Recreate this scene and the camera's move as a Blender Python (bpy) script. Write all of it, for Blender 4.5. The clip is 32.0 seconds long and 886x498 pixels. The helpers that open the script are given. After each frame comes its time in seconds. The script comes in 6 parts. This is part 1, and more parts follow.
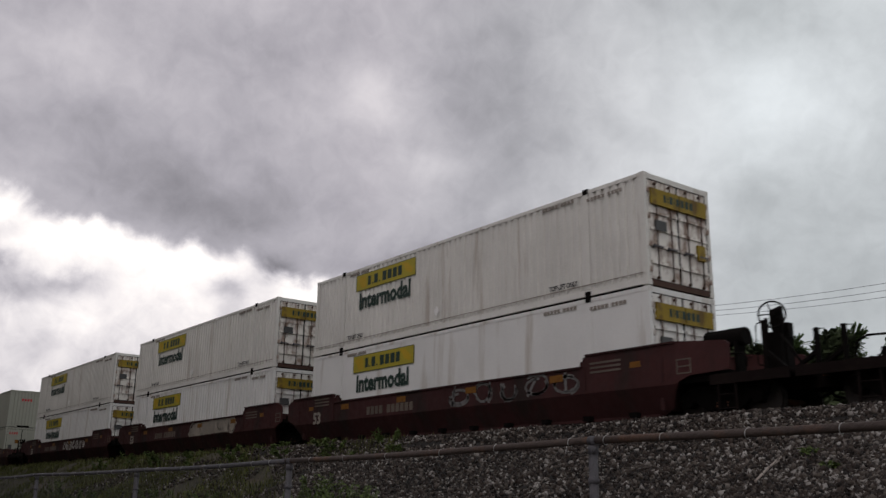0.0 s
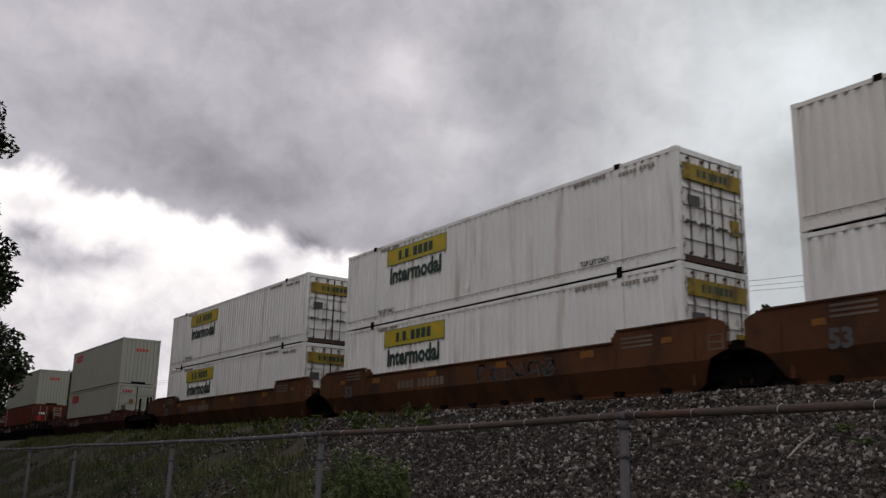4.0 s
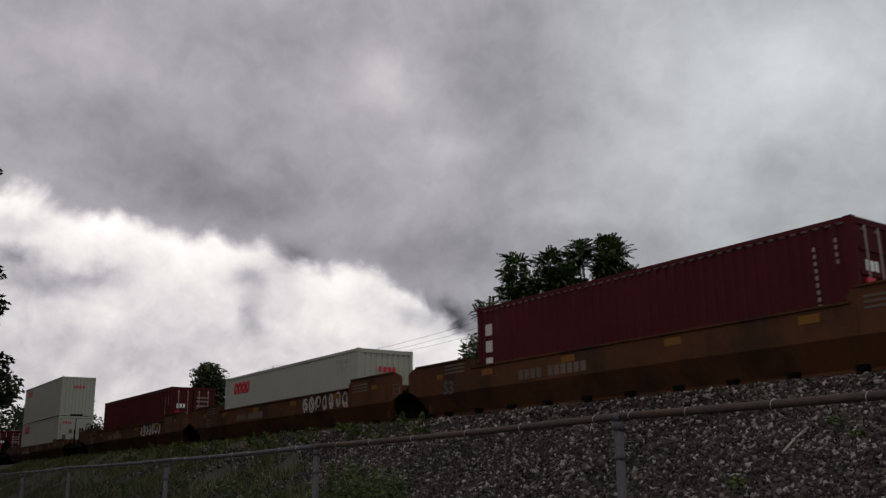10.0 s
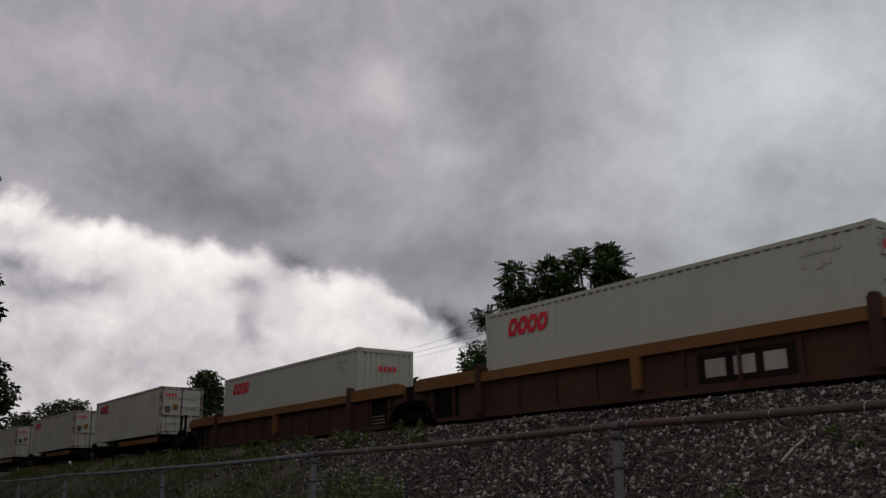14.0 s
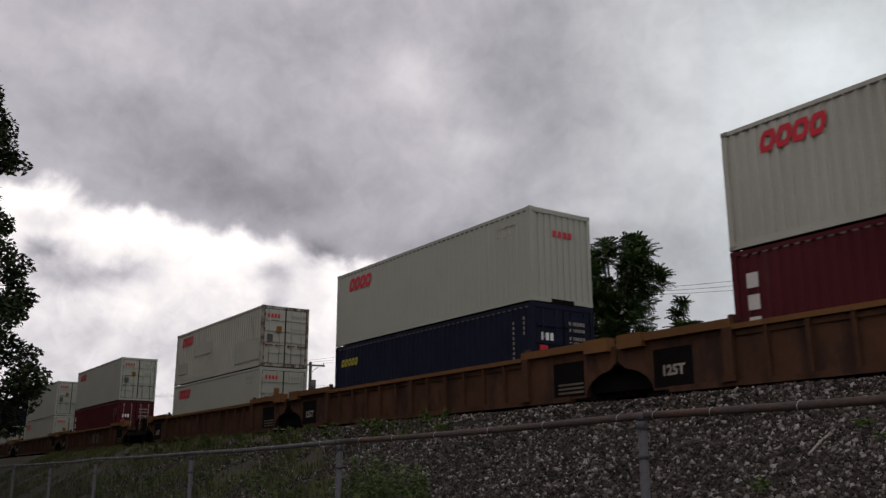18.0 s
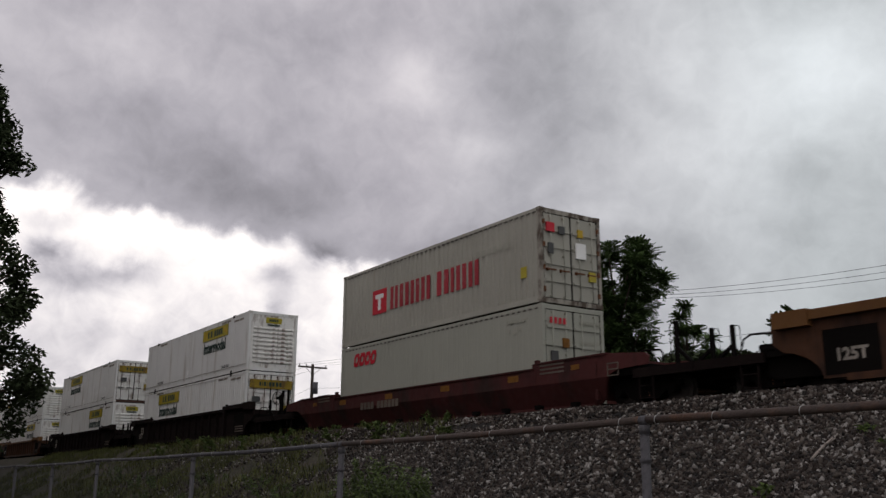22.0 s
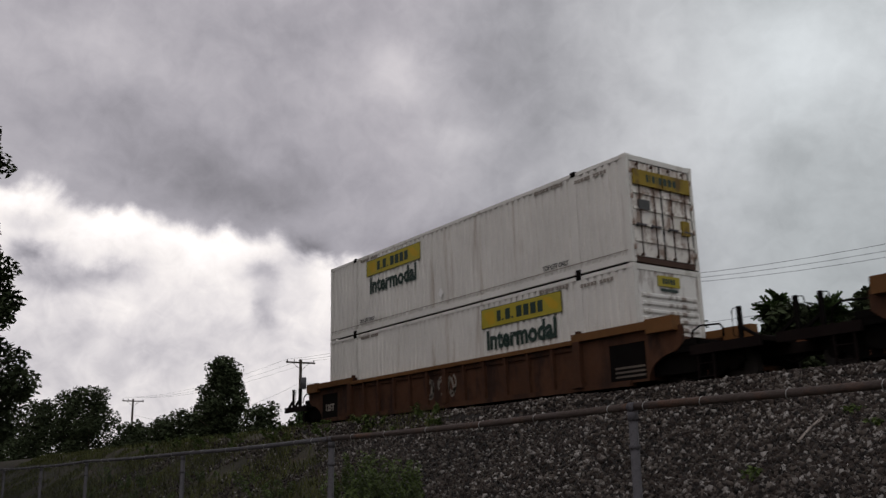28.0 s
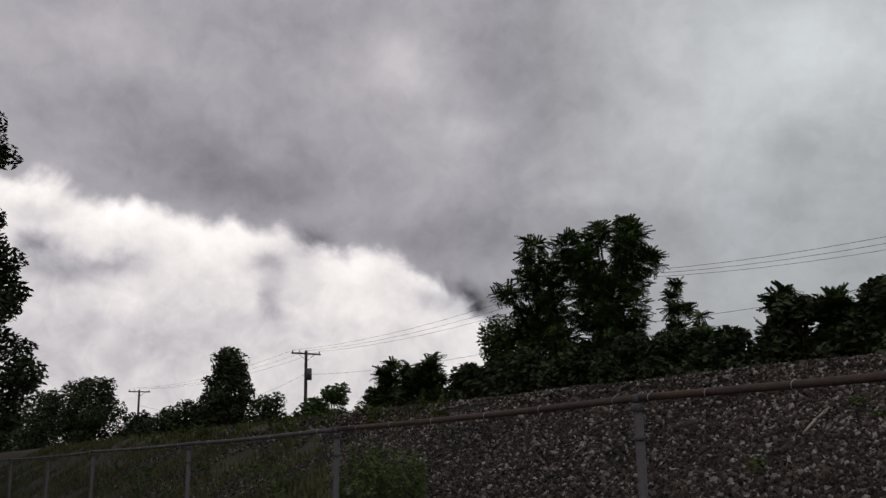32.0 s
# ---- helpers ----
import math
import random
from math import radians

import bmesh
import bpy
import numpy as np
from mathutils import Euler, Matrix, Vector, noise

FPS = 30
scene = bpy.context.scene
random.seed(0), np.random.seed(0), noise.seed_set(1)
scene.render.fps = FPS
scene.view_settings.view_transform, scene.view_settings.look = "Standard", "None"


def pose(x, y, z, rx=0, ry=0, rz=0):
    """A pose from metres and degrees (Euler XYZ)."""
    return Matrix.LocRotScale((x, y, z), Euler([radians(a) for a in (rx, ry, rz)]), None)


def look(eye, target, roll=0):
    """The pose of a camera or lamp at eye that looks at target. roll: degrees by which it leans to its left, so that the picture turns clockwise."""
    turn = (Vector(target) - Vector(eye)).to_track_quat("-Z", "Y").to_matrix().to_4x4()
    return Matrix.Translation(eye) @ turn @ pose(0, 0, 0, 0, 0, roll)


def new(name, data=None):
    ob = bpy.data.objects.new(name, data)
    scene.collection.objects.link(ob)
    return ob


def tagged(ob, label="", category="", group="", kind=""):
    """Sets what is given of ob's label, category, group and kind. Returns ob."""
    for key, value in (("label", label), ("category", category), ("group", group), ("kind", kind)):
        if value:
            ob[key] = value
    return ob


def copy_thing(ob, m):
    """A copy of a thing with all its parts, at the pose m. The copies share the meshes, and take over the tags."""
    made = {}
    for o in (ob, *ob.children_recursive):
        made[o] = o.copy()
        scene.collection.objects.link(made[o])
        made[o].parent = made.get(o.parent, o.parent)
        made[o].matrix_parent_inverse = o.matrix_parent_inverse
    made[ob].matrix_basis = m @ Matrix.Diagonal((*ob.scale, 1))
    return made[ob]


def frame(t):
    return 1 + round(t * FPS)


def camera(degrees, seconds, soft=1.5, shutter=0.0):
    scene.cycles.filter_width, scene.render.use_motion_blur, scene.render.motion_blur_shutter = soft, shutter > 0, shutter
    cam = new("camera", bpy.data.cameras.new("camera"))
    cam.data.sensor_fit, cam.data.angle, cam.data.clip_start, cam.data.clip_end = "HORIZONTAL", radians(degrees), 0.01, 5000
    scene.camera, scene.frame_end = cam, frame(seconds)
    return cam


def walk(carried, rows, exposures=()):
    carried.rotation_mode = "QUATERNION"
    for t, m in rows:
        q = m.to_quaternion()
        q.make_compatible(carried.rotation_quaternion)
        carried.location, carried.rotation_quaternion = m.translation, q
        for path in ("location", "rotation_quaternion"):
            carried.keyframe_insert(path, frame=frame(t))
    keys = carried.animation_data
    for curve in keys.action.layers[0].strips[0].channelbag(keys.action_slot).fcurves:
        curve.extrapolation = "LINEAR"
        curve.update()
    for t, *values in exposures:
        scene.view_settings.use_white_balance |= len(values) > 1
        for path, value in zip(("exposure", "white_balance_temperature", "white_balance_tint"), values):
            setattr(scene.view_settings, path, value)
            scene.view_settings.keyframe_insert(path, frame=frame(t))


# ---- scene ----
# World: x across the track, y along it (towards the train's rear), z up; the eye stands 1.6 m over the ground.
cam = camera(52.21, 32.0, soft=1.4, shutter=0.07)
EYE = (0.0, 0.0, 1.6)
PATH = [
    (0.0, pose(*EYE, 105.33, -0.71, -37.56)),
    (0.5, pose(*EYE, 105.21, -1.17, -37.46)),
    (1.0, pose(*EYE, 105.11, -1.08, -37.20)),
    (1.5, pose(*EYE, 104.54, -0.74, -36.71)),
    (2.0, pose(*EYE, 103.76, -0.82, -36.41)),
    (2.5, pose(*EYE, 103.76, -0.88, -36.26)),
    (3.0, pose(*EYE, 103.74, -1.08, -36.08)),
    (3.5, pose(*EYE, 103.73, -1.09, -35.84)),
    (4.0, pose(*EYE, 103.72, -1.20, -35.69)),
    (4.5, pose(*EYE, 103.62, -1.07, -35.48)),
    (6.5, pose(*EYE, 103.35, -1.10, -35.76)),
    (7.0, pose(*EYE, 103.28, -0.09, -35.55)),
    (7.5, pose(*EYE, 103.47, 0.58, -35.52)),
    (8.0, pose(*EYE, 103.66, 1.06, -35.57)),
    (8.5, pose(*EYE, 103.90, 1.08, -35.74)),
    (9.0, pose(*EYE, 104.11, 0.68, -35.95)),
    (9.5, pose(*EYE, 104.20, 0.96, -35.91)),
    (10.0, pose(*EYE, 104.20, 0.96, -35.91)),
    (10.5, pose(*EYE, 104.23, 0.64, -35.92)),
    (11.0, pose(*EYE, 104.22, 0.66, -35.91)),
    (11.5, pose(*EYE, 104.17, 0.06, -36.25)),
    (12.0, pose(*EYE, 105.08, 0.20, -34.67)),
    (12.5, pose(*EYE, 105.94, 0.24, -33.89)),
    (13.0, pose(*EYE, 105.69, 0.61, -35.31)),
    (13.5, pose(*EYE, 105.28, 0.88, -36.29)),
    (14.0, pose(*EYE, 104.72, 0.81, -36.05)),
    (14.5, pose(*EYE, 104.24, 0.62, -35.31)),
    (16.5, pose(*EYE, 103.79, 0.21, -34.46)),
    (17.0, pose(*EYE, 103.97, 0.33, -34.49)),
    (17.5, pose(*EYE, 103.98, 0.28, -34.47)),
    (18.0, pose(*EYE, 104.02, 0.13, -34.52)),
    (18.5, pose(*EYE, 104.05, 0.16, -34.53)),
    (19.0, pose(*EYE, 104.05, -0.03, -34.54)),
    (19.5, pose(*EYE, 103.98, 0.01, -34.49)),
    (20.0, pose(*EYE, 103.96, -0.05, -34.50)),
    (20.5, pose(*EYE, 104.00, -0.09, -34.55)),
    (21.0, pose(*EYE, 104.21, -0.17, -34.59)),
    (21.5, pose(*EYE, 104.25, -0.02, -34.48)),
    (22.0, pose(*EYE, 104.20, -0.16, -34.42)),
    (22.5, pose(*EYE, 104.13, -0.02, -34.42)),
    (23.0, pose(*EYE, 104.03, -0.11, -34.44)),
    (23.5, pose(*EYE, 103.90, 0.11, -34.49)),
    (24.0, pose(*EYE, 103.73, 0.15, -34.58)),
    (24.5, pose(*EYE, 103.51, 0.13, -34.75)),
    (25.0, pose(*EYE, 103.27, 0.09, -34.87)),
    (25.5, pose(*EYE, 103.06, 0.36, -34.91)),
    (26.0, pose(*EYE, 102.88, 0.31, -34.94)),
    (26.5, pose(*EYE, 102.94, 0.48, -34.93)),
    (28.5, pose(*EYE, 103.80, 1.44, -35.01)),
    (29.0, pose(*EYE, 103.76, 1.40, -35.03)),
    (29.5, pose(*EYE, 103.66, 1.36, -35.00)),
    (30.0, pose(*EYE, 103.57, 1.35, -34.92)),
    (30.5, pose(*EYE, 103.50, 1.27, -34.89)),
    (31.0, pose(*EYE, 103.31, 1.20, -34.76)),
    (31.5, pose(*EYE, 103.18, 1.28, -34.67)),
    (32.0, pose(*EYE, 103.15, 1.24, -34.68)),
]
walk(cam, PATH, exposures=[(0.0, 0.3), (3.0, 0.32), (4.0, 0.36), (7.0, 0.15), (8.0, 0.05), (9.0, 0.22), (10.0, 0.02), (11.0, 0.0), (12.0, 0.17), (13.0, -0.15),
                           (14.0, -0.1), (17.0, 0.2), (19.0, 0.33), (20.0, 0.28), (22.0, 0.32), (23.0, 0.27), (24.0, 0.28), (26.0, 0.36), (28.5, 0.02), (29.0, -0.06), (30.0, -0.06), (32.0, 0.0)])

# ---------------------------------------------------------------- world, sun
RAIL_Z = 3.28          # top of rail
TRACK_X = 18.144       # centre line of the track
SPEED = 26.514         # metres a second, towards -y


def sky_world():
    w = bpy.data.worlds.new("overcast_sky")
    w.use_nodes = True
    nt = w.node_tree
    nt.nodes.clear()
    N, L = nt.nodes.new, nt.links.new

    def math_node(op, a, b=None, c=None):
        n = N("ShaderNodeMath")
        n.operation = op
        for i, v in enumerate((a, b, c)):
            if v is None:
                continue
            if isinstance(v, (int, float)):
                n.inputs[i].default_value = v
            else:
                L(v, n.inputs[i])
        return n.outputs[0]

    tc = N("ShaderNodeTexCoord")
    sep = N("ShaderNodeSeparateXYZ")
    L(tc.outputs["Generated"], sep.inputs[0])
    az = math_node("MULTIPLY", math_node("ARCTAN2", math_node("MULTIPLY", sep.outputs[0], -1.0), sep.outputs[1]), 57.2958)
    el = math_node("MULTIPLY", math_node("ARCSINE", sep.outputs[2]), 57.2958)
    # torn cloud edges: the angles are bent by noise
    comb = N("ShaderNodeCombineXYZ")
    L(az, comb.inputs[0])
    L(el, comb.inputs[1])

    def cloud_noise(scale, detail, rough, squash=1.6, twist=0.0):
        mp = N("ShaderNodeMapping")
        mp.inputs["Scale"].default_value = (scale, scale * squash, scale)
        L(comb.outputs[0], mp.inputs[0])
        n = N("ShaderNodeTexNoise")
        n.inputs["Scale"].default_value = 1.0
        n.inputs["Detail"].default_value = detail
        n.inputs["Roughness"].default_value = rough
        n.inputs["Distortion"].default_value = twist
        L(mp.outputs[0], n.inputs["Vector"])
        return n

    bend = cloud_noise(0.2, 7.0, 0.6, 1.1)
    sub = N("ShaderNodeVectorMath")
    sub.operation = "SUBTRACT"
    L(bend.outputs["Color"], sub.inputs[0])
    sub.inputs[1].default_value = (0.5, 0.5, 0.5)
    scl = N("ShaderNodeVectorMath")
    scl.operation = "MULTIPLY"
    L(sub.outputs[0], scl.inputs[0])
    scl.inputs[1].default_value = (4.0, 3.2, 0.0)
    add = N("ShaderNodeVectorMath")
    L(comb.outputs[0], add.inputs[0])
    L(scl.outputs[0], add.inputs[1])
    bent = add.outputs[0]
    # cloud masses: bearing, height, half widths in degrees, brighter or darker by
    total = None
    for a, e, ra, re, amp in SKY_MASSES:
        s = N("ShaderNodeVectorMath")
        s.operation = "SUBTRACT"
        L(bent, s.inputs[0])
        s.inputs[1].default_value = (a, e, 0)
        m = N("ShaderNodeVectorMath")
        m.operation = "MULTIPLY"
        L(s.outputs[0], m.inputs[0])
        m.inputs[1].default_value = (1 / ra, 1 / re, 0)
        d = N("ShaderNodeVectorMath")
        d.operation = "DOT_PRODUCT"
        L(m.outputs[0], d.inputs[0])
        L(m.outputs[0], d.inputs[1])
        g = math_node("EXPONENT", math_node("MULTIPLY", d.outputs["Value"], -1.0))
        total = math_node("MULTIPLY", g, amp) if total is None else math_node("MULTIPLY_ADD", g, amp, total)
    # the cloud deck itself, brighter overhead and behind than low in the east
    soft = cloud_noise(0.06, 4.0, 0.5, 1.3)
    fine = cloud_noise(0.3, 5.0, 0.52, 1.1, 0.6)
    deck = math_node("MULTIPLY_ADD", math_node("SUBTRACT", soft.outputs["Fac"], 0.5), 0.2, SKY_BASE)
    wisps = cloud_noise(0.75, 6.0, 0.6, 1.0, 0.8)
    deck = math_node("MULTIPLY_ADD", math_node("SUBTRACT", wisps.outputs["Fac"], 0.5), 0.09, deck)
    puffs = cloud_noise(0.13, 5.0, 0.5, 1.2, 0.7)
    deck = math_node("MULTIPLY_ADD", math_node("SUBTRACT", fine.outputs["Fac"], 0.5), 0.14, deck)
    deck = math_node("MULTIPLY_ADD", math_node("SUBTRACT", puffs.outputs["Fac"], 0.5), 0.22, deck)
    away = N("ShaderNodeVectorMath")
    away.operation = "DOT_PRODUCT"
    L(tc.outputs["Generated"], away.inputs[0])
    away.inputs[1].default_value = (0.52, 0.75, 0.40)
    lift = math_node("MULTIPLY", math_node("SUBTRACT", 1.0, away.outputs["Value"]), SKY_LIFT)
    # the torn gap low in the east: its upper edge as height over bearing
    place = math_node("MULTIPLY_ADD", az, -1 / 72, 20 / 72)
    edge = N("ShaderNodeValToRGB")
    edge.color_ramp.interpolation = "LINEAR"
    L(place, edge.inputs[0])
    for i, (a, e) in enumerate(GAP_EDGE):
        stop = edge.color_ramp.elements[i] if i < 2 else edge.color_ramp.elements.new(0.99)
        stop.position, stop.color = (20 - a) / 72, (e / 30, e / 30, e / 30, 1)
    sepb = N("ShaderNodeSeparateXYZ")
    add2 = N("ShaderNodeVectorMath")
    scl2 = N("ShaderNodeVectorMath")
    scl2.operation = "MULTIPLY"
    L(sub.outputs[0], scl2.inputs[0])
    scl2.inputs[1].default_value = (3.0, 3.4, 0.0)
    L(comb.outputs[0], add2.inputs[0])
    L(scl2.outputs[0], add2.inputs[1])
    L(add2.outputs[0], sepb.inputs[0])
    below = math_node("SUBTRACT", math_node("MULTIPLY", edge.outputs[0], 30.0), sepb.outputs[1])
    below = math_node("MULTIPLY_ADD", math_node("SUBTRACT", fine.outputs["Fac"], 0.5), 2.4, below)
    inside = N("ShaderNodeMapRange")
    inside.interpolation_type = "SMOOTHSTEP"
    inside.inputs[1].default_value, inside.inputs[2].default_value = -0.4, 1.1
    L(below, inside.inputs[0])
    glow = math_node("MULTIPLY_ADD", math_node("EXPONENT", math_node("MULTIPLY", math_node("MAXIMUM", below, 0.0), -0.2)), 0.42, 0.61)
    glow = math_node("MULTIPLY_ADD", math_node("SUBTRACT", fine.outputs["Fac"], 0.5), 0.6, glow)
    glow = math_node("MULTIPLY_ADD", math_node("SUBTRACT", wisps.outputs["Fac"], 0.5), 0.22, glow)
    over = N("ShaderNodeMix")
    L(inside.outputs[0], over.inputs[0])
    L(deck, over.inputs[2])
    L(glow, over.inputs[3])
    deck = over.outputs[0]
    lum = math_node("MAXIMUM", math_node("ADD", math_node("ADD", deck, total), lift), 0.05)
    # mauve in the dark cloud, neutral white where it thins
    ramp = N("ShaderNodeValToRGB")
    ramp.color_ramp.elements[0].position, ramp.color_ramp.elements[0].color = 0.34, (1.02, 0.968, 1.06, 1)
    ramp.color_ramp.elements[1].position, ramp.color_ramp.elements[1].color = 0.85, (1.045, 0.985, 0.965, 1)
    L(lum, ramp.inputs[0])
    cool = N("ShaderNodeMix")
    cool.data_type = "RGBA"
    L(math_node("MULTIPLY_ADD", az, -1 / 25, -1.3), cool.inputs["Factor"])
    cool.inputs["Factor"].default_value = 0.0
    L(ramp.outputs[0], cool.inputs["A"])
    cool.inputs["B"].default_value = (0.955, 1.0, 1.03, 1)
    mul = N("ShaderNodeVectorMath")
    mul.operation = "MULTIPLY"
    L(cool.outputs["Result"], mul.inputs[0])
    cmb = N("ShaderNodeCombineXYZ")
    for i in range(3):
        L(lum, cmb.inputs[i])
    L(cmb.outputs[0], mul.inputs[1])
    clouds = N("ShaderNodeBackground")
    L(mul.outputs[0], clouds.inputs[0])
    clouds.inputs[1].default_value = 1.0
    clear = N("ShaderNodeTexSky")
    clear.sky_type = "NISHITA"
    clear.sun_disc = False
    clear.sun_elevation, clear.sun_rotation = radians(52), radians(235)
    blue = N("ShaderNodeBackground")
    L(clear.outputs[0], blue.inputs[0])
    blue.inputs[1].default_value = 0.05
    mix = N("ShaderNodeMixShader")
    mix.inputs[0].default_value = 0.95
    L(blue.outputs[0], mix.inputs[1])
    L(clouds.outputs[0], mix.inputs[2])
    out = N("ShaderNodeOutputWorld")
    L(mix.outputs[0], out.inputs[0])
    scene.world = w


SKY_BASE = 0.402
SKY_LIFT = 0.1
# upper edge of the torn gap: bearing, height
GAP_EDGE = [(20.0, -9.0), (9.0, 7.0), (-0.1, 13.5), (-3.7, 15.9), (-7.9, 16.9), (-11.3, 17.1), (-13.0, 16.1), (-14.8, 15.7), (-15.6, 16.2), (-17.3, 15.4), (-19.4, 15.1), (-21.5, 15.4),
            (-22.9, 14.8), (-24.4, 15.2), (-26.6, 14.2), (-28.6, 12.9), (-30.2, 13.3), (-32.0, 13.4), (-33.2, 12.0), (-34.5, 11.2), (-37.3, 9.0), (-44.2, 3.9)]
# grey lumps of the deck
DARK_MASSES = [
    (-17.5, 19.1, 4.5, 1.8, -0.1), (-22.8, 17.0, 4.4, 1.9, -0.12), (-13.9, 21.3, 2.7, 1.5, -0.09), (-26.8, 18.3, 3.3, 2.2, -0.05), (-29.0, 13.9, 4.0, 1.5, -0.07),
    (-35.7, 14.0, 4.7, 2.2, -0.11), (-39.7, 23.8, 4.2, 5.1, -0.11), (-42.2, 26.7, 4.0, 2.9, -0.05), (-21.8, 26.7, 5.5, 2.2, -0.05), (-57.2, 17.8, 2.9, 1.5, -0.1),
    (-48.3, 13.8, 5.8, 1.6, -0.03), (-9.4, 20.7, 2.5, 2.2, -0.03), (-32.0, 21.7, 1.8, 1.0, -0.06), (-44.9, 21.4, 2.2, 2.2, -0.04), (-36.6, 9.7, 2.5, 1.1, -0.1)]
# thinner, lighter parts
LIGHT_MASSES = [
    (-32.7, 25.0, 2.7, 2.0, 0.17), (-36.6, 20.4, 2.9, 1.0, 0.07), (-44.7, 16.1, 3.1, 0.8, 0.1), (-54.5, 23.4, 2.9, 4.0, 0.1), (-60.2, 23.1, 4.0, 3.3, 0.2),
    (-59.8, 12.3, 6.2, 5.5, -0.04), (-50.2, 25.6, 2.0, 2.2, 0.09), (-11.9, 25.3, 2.2, 1.6, 0.09), (-17.5, 24.0, 2.2, 2.2, 0.05), (-52.2, 18.6, 4.0, 3.3, 0.05),
    (-9.0, 24.8, 1.5, 1.5, 0.05), (-28.2, 25.7, 1.8, 1.8, 0.04), (-62.0, 22.0, 14.0, 9.0, 0.12)]
# scraps of cloud in the gap
SCRAPS = [
    (-10.3, 13.3, 1.3, 0.9, -0.5), (-12.0, 11.6, 3.1, 0.9, -0.34), (-14.8, 12.1, 1.7, 0.5, -0.26), (-23.7, 12.5, 1.5, 0.7, -0.36), (-24.1, 10.5, 0.8, 1.5, -0.3), (-26.4, 13.6, 1.3, 1.0, -0.3),
    (-35.7, 9.8, 2.2, 1.1, -0.4), (-9.9, 15.0, 1.8, 0.5, -0.22), (-11.4, 6.8, 6.2, 2.2, -0.1), (-22.0, 9.1, 2.2, 1.1, -0.1), (-29.8, 9.1, 2.9, 0.9, 0.08), (-16.0, 14.4, 2.9, 0.9, 0.12), (-18.5, 8.0, 4.0, 1.0, -0.08)]
SKY_MASSES = DARK_MASSES + LIGHT_MASSES + SCRAPS
sky_world()

sun = new("sun", bpy.data.lights.new("sun", "SUN"))
sun.data.energy, sun.data.angle, sun.data.color = 0.3, radians(25), (1.0, 0.96, 0.9)
sun.matrix_world = look((-20, -14, 36), (0, 0, 0))


# ---------------------------------------------------------------- materials
def material(name, colour, rough=0.8, metal=0.0, spread=0.15, grain=3.0, stain=None, stain_at=0.62, stain_scale=1.2, streak=1.0,
             bump=0.02, bump_scale=40.0, vary=0.0, island=0.0, spec=0.2):
    """A painted or natural surface: colour with two scales of variation, stains of another colour, relief."""
    mat = bpy.data.materials.new(name)
    mat.use_nodes = True
    nt = mat.node_tree
    N, L = nt.nodes.new, nt.links.new
    bsdf = nt.nodes["Principled BSDF"]
    bsdf.inputs["Metallic"].default_value = metal
    bsdf.inputs["Specular IOR Level"].default_value = spec
    tc = N("ShaderNodeTexCoord")

    def noise_tex(scale, detail=4.0, squash=1.0):
        mp = N("ShaderNodeMapping")
        mp.inputs["Scale"].default_value = (scale, scale, scale * squash)
        L(tc.outputs["Object"], mp.inputs[0])
        n = N("ShaderNodeTexNoise")
        n.inputs["Scale"].default_value, n.inputs["Detail"].default_value = 1.0, detail
        n.inputs["Roughness"].default_value = 0.6
        L(mp.outputs[0], n.inputs["Vector"])
        return n.outputs["Fac"]

    def mapped(value, a, b, c, d):
        r = N("ShaderNodeMapRange")
        for i, x in zip((1, 2, 3, 4), (a, b, c, d)):
            r.inputs[i].default_value = x
        L(value, r.inputs[0])
        return r.outputs[0]

    def mixed(fac, a, b, blend="MIX"):
        m = N("ShaderNodeMix")
        m.data_type, m.blend_type = "RGBA", blend
        for key, v in (("Factor", fac), ("A", a), ("B", b)):
            s = m.inputs[key]
            if isinstance(v, (int, float)):
                s.default_value = v
            elif isinstance(v, tuple):
                s.default_value = (*v[:3], 1)
            else:
                L(v, s)
        return m.outputs["Result"]

    lo = tuple(c * (1 - spread) for c in colour)
    hi = tuple(min(1.0, c * (1 + spread)) for c in colour)
    col = mixed(mapped(noise_tex(grain * 0.12), 0.3, 0.7, 0, 1), lo, hi)
    fine = mapped(noise_tex(grain * 6, 3.0), 0.25, 0.75, 1 - spread * 0.5, 1 + spread * 0.5)
    g = N("ShaderNodeCombineColor")
    for i in range(3):
        L(fine, g.inputs[i])
    col = mixed(1.0, col, g.outputs[0], "MULTIPLY")
    if vary or island:
        if island:
            info = N("ShaderNodeNewGeometry").outputs["Random Per Island"]
        else:
            info = N("ShaderNodeObjectInfo").outputs["Random"]
        k = vary or island
        v = mapped(info, 0, 1, 1 - k, 1 + k)
        h = N("ShaderNodeCombineColor")
        for i in range(3):
            L(v, h.inputs[i])
        col = mixed(1.0, col, h.outputs[0], "MULTIPLY")
    if stain:
        col = mixed(mapped(noise_tex(stain_scale, 6.0, streak), stain_at, stain_at + 0.14, 0, 0.85), col, stain)
    L(col, bsdf.inputs["Base Color"])
    L(mapped(noise_tex(grain * 1.5), 0.3, 0.7, max(0.05, rough - 0.1), min(1, rough + 0.1)), bsdf.inputs["Roughness"])
    if bump:
        b = N("ShaderNodeBump")
        b.inputs["Strength"].default_value, b.inputs["Distance"].default_value = 0.5, bump
        L(noise_tex(bump_scale, 3.0), b.inputs["Height"])
        L(b.outputs[0], bsdf.inputs["Normal"])
    return mat


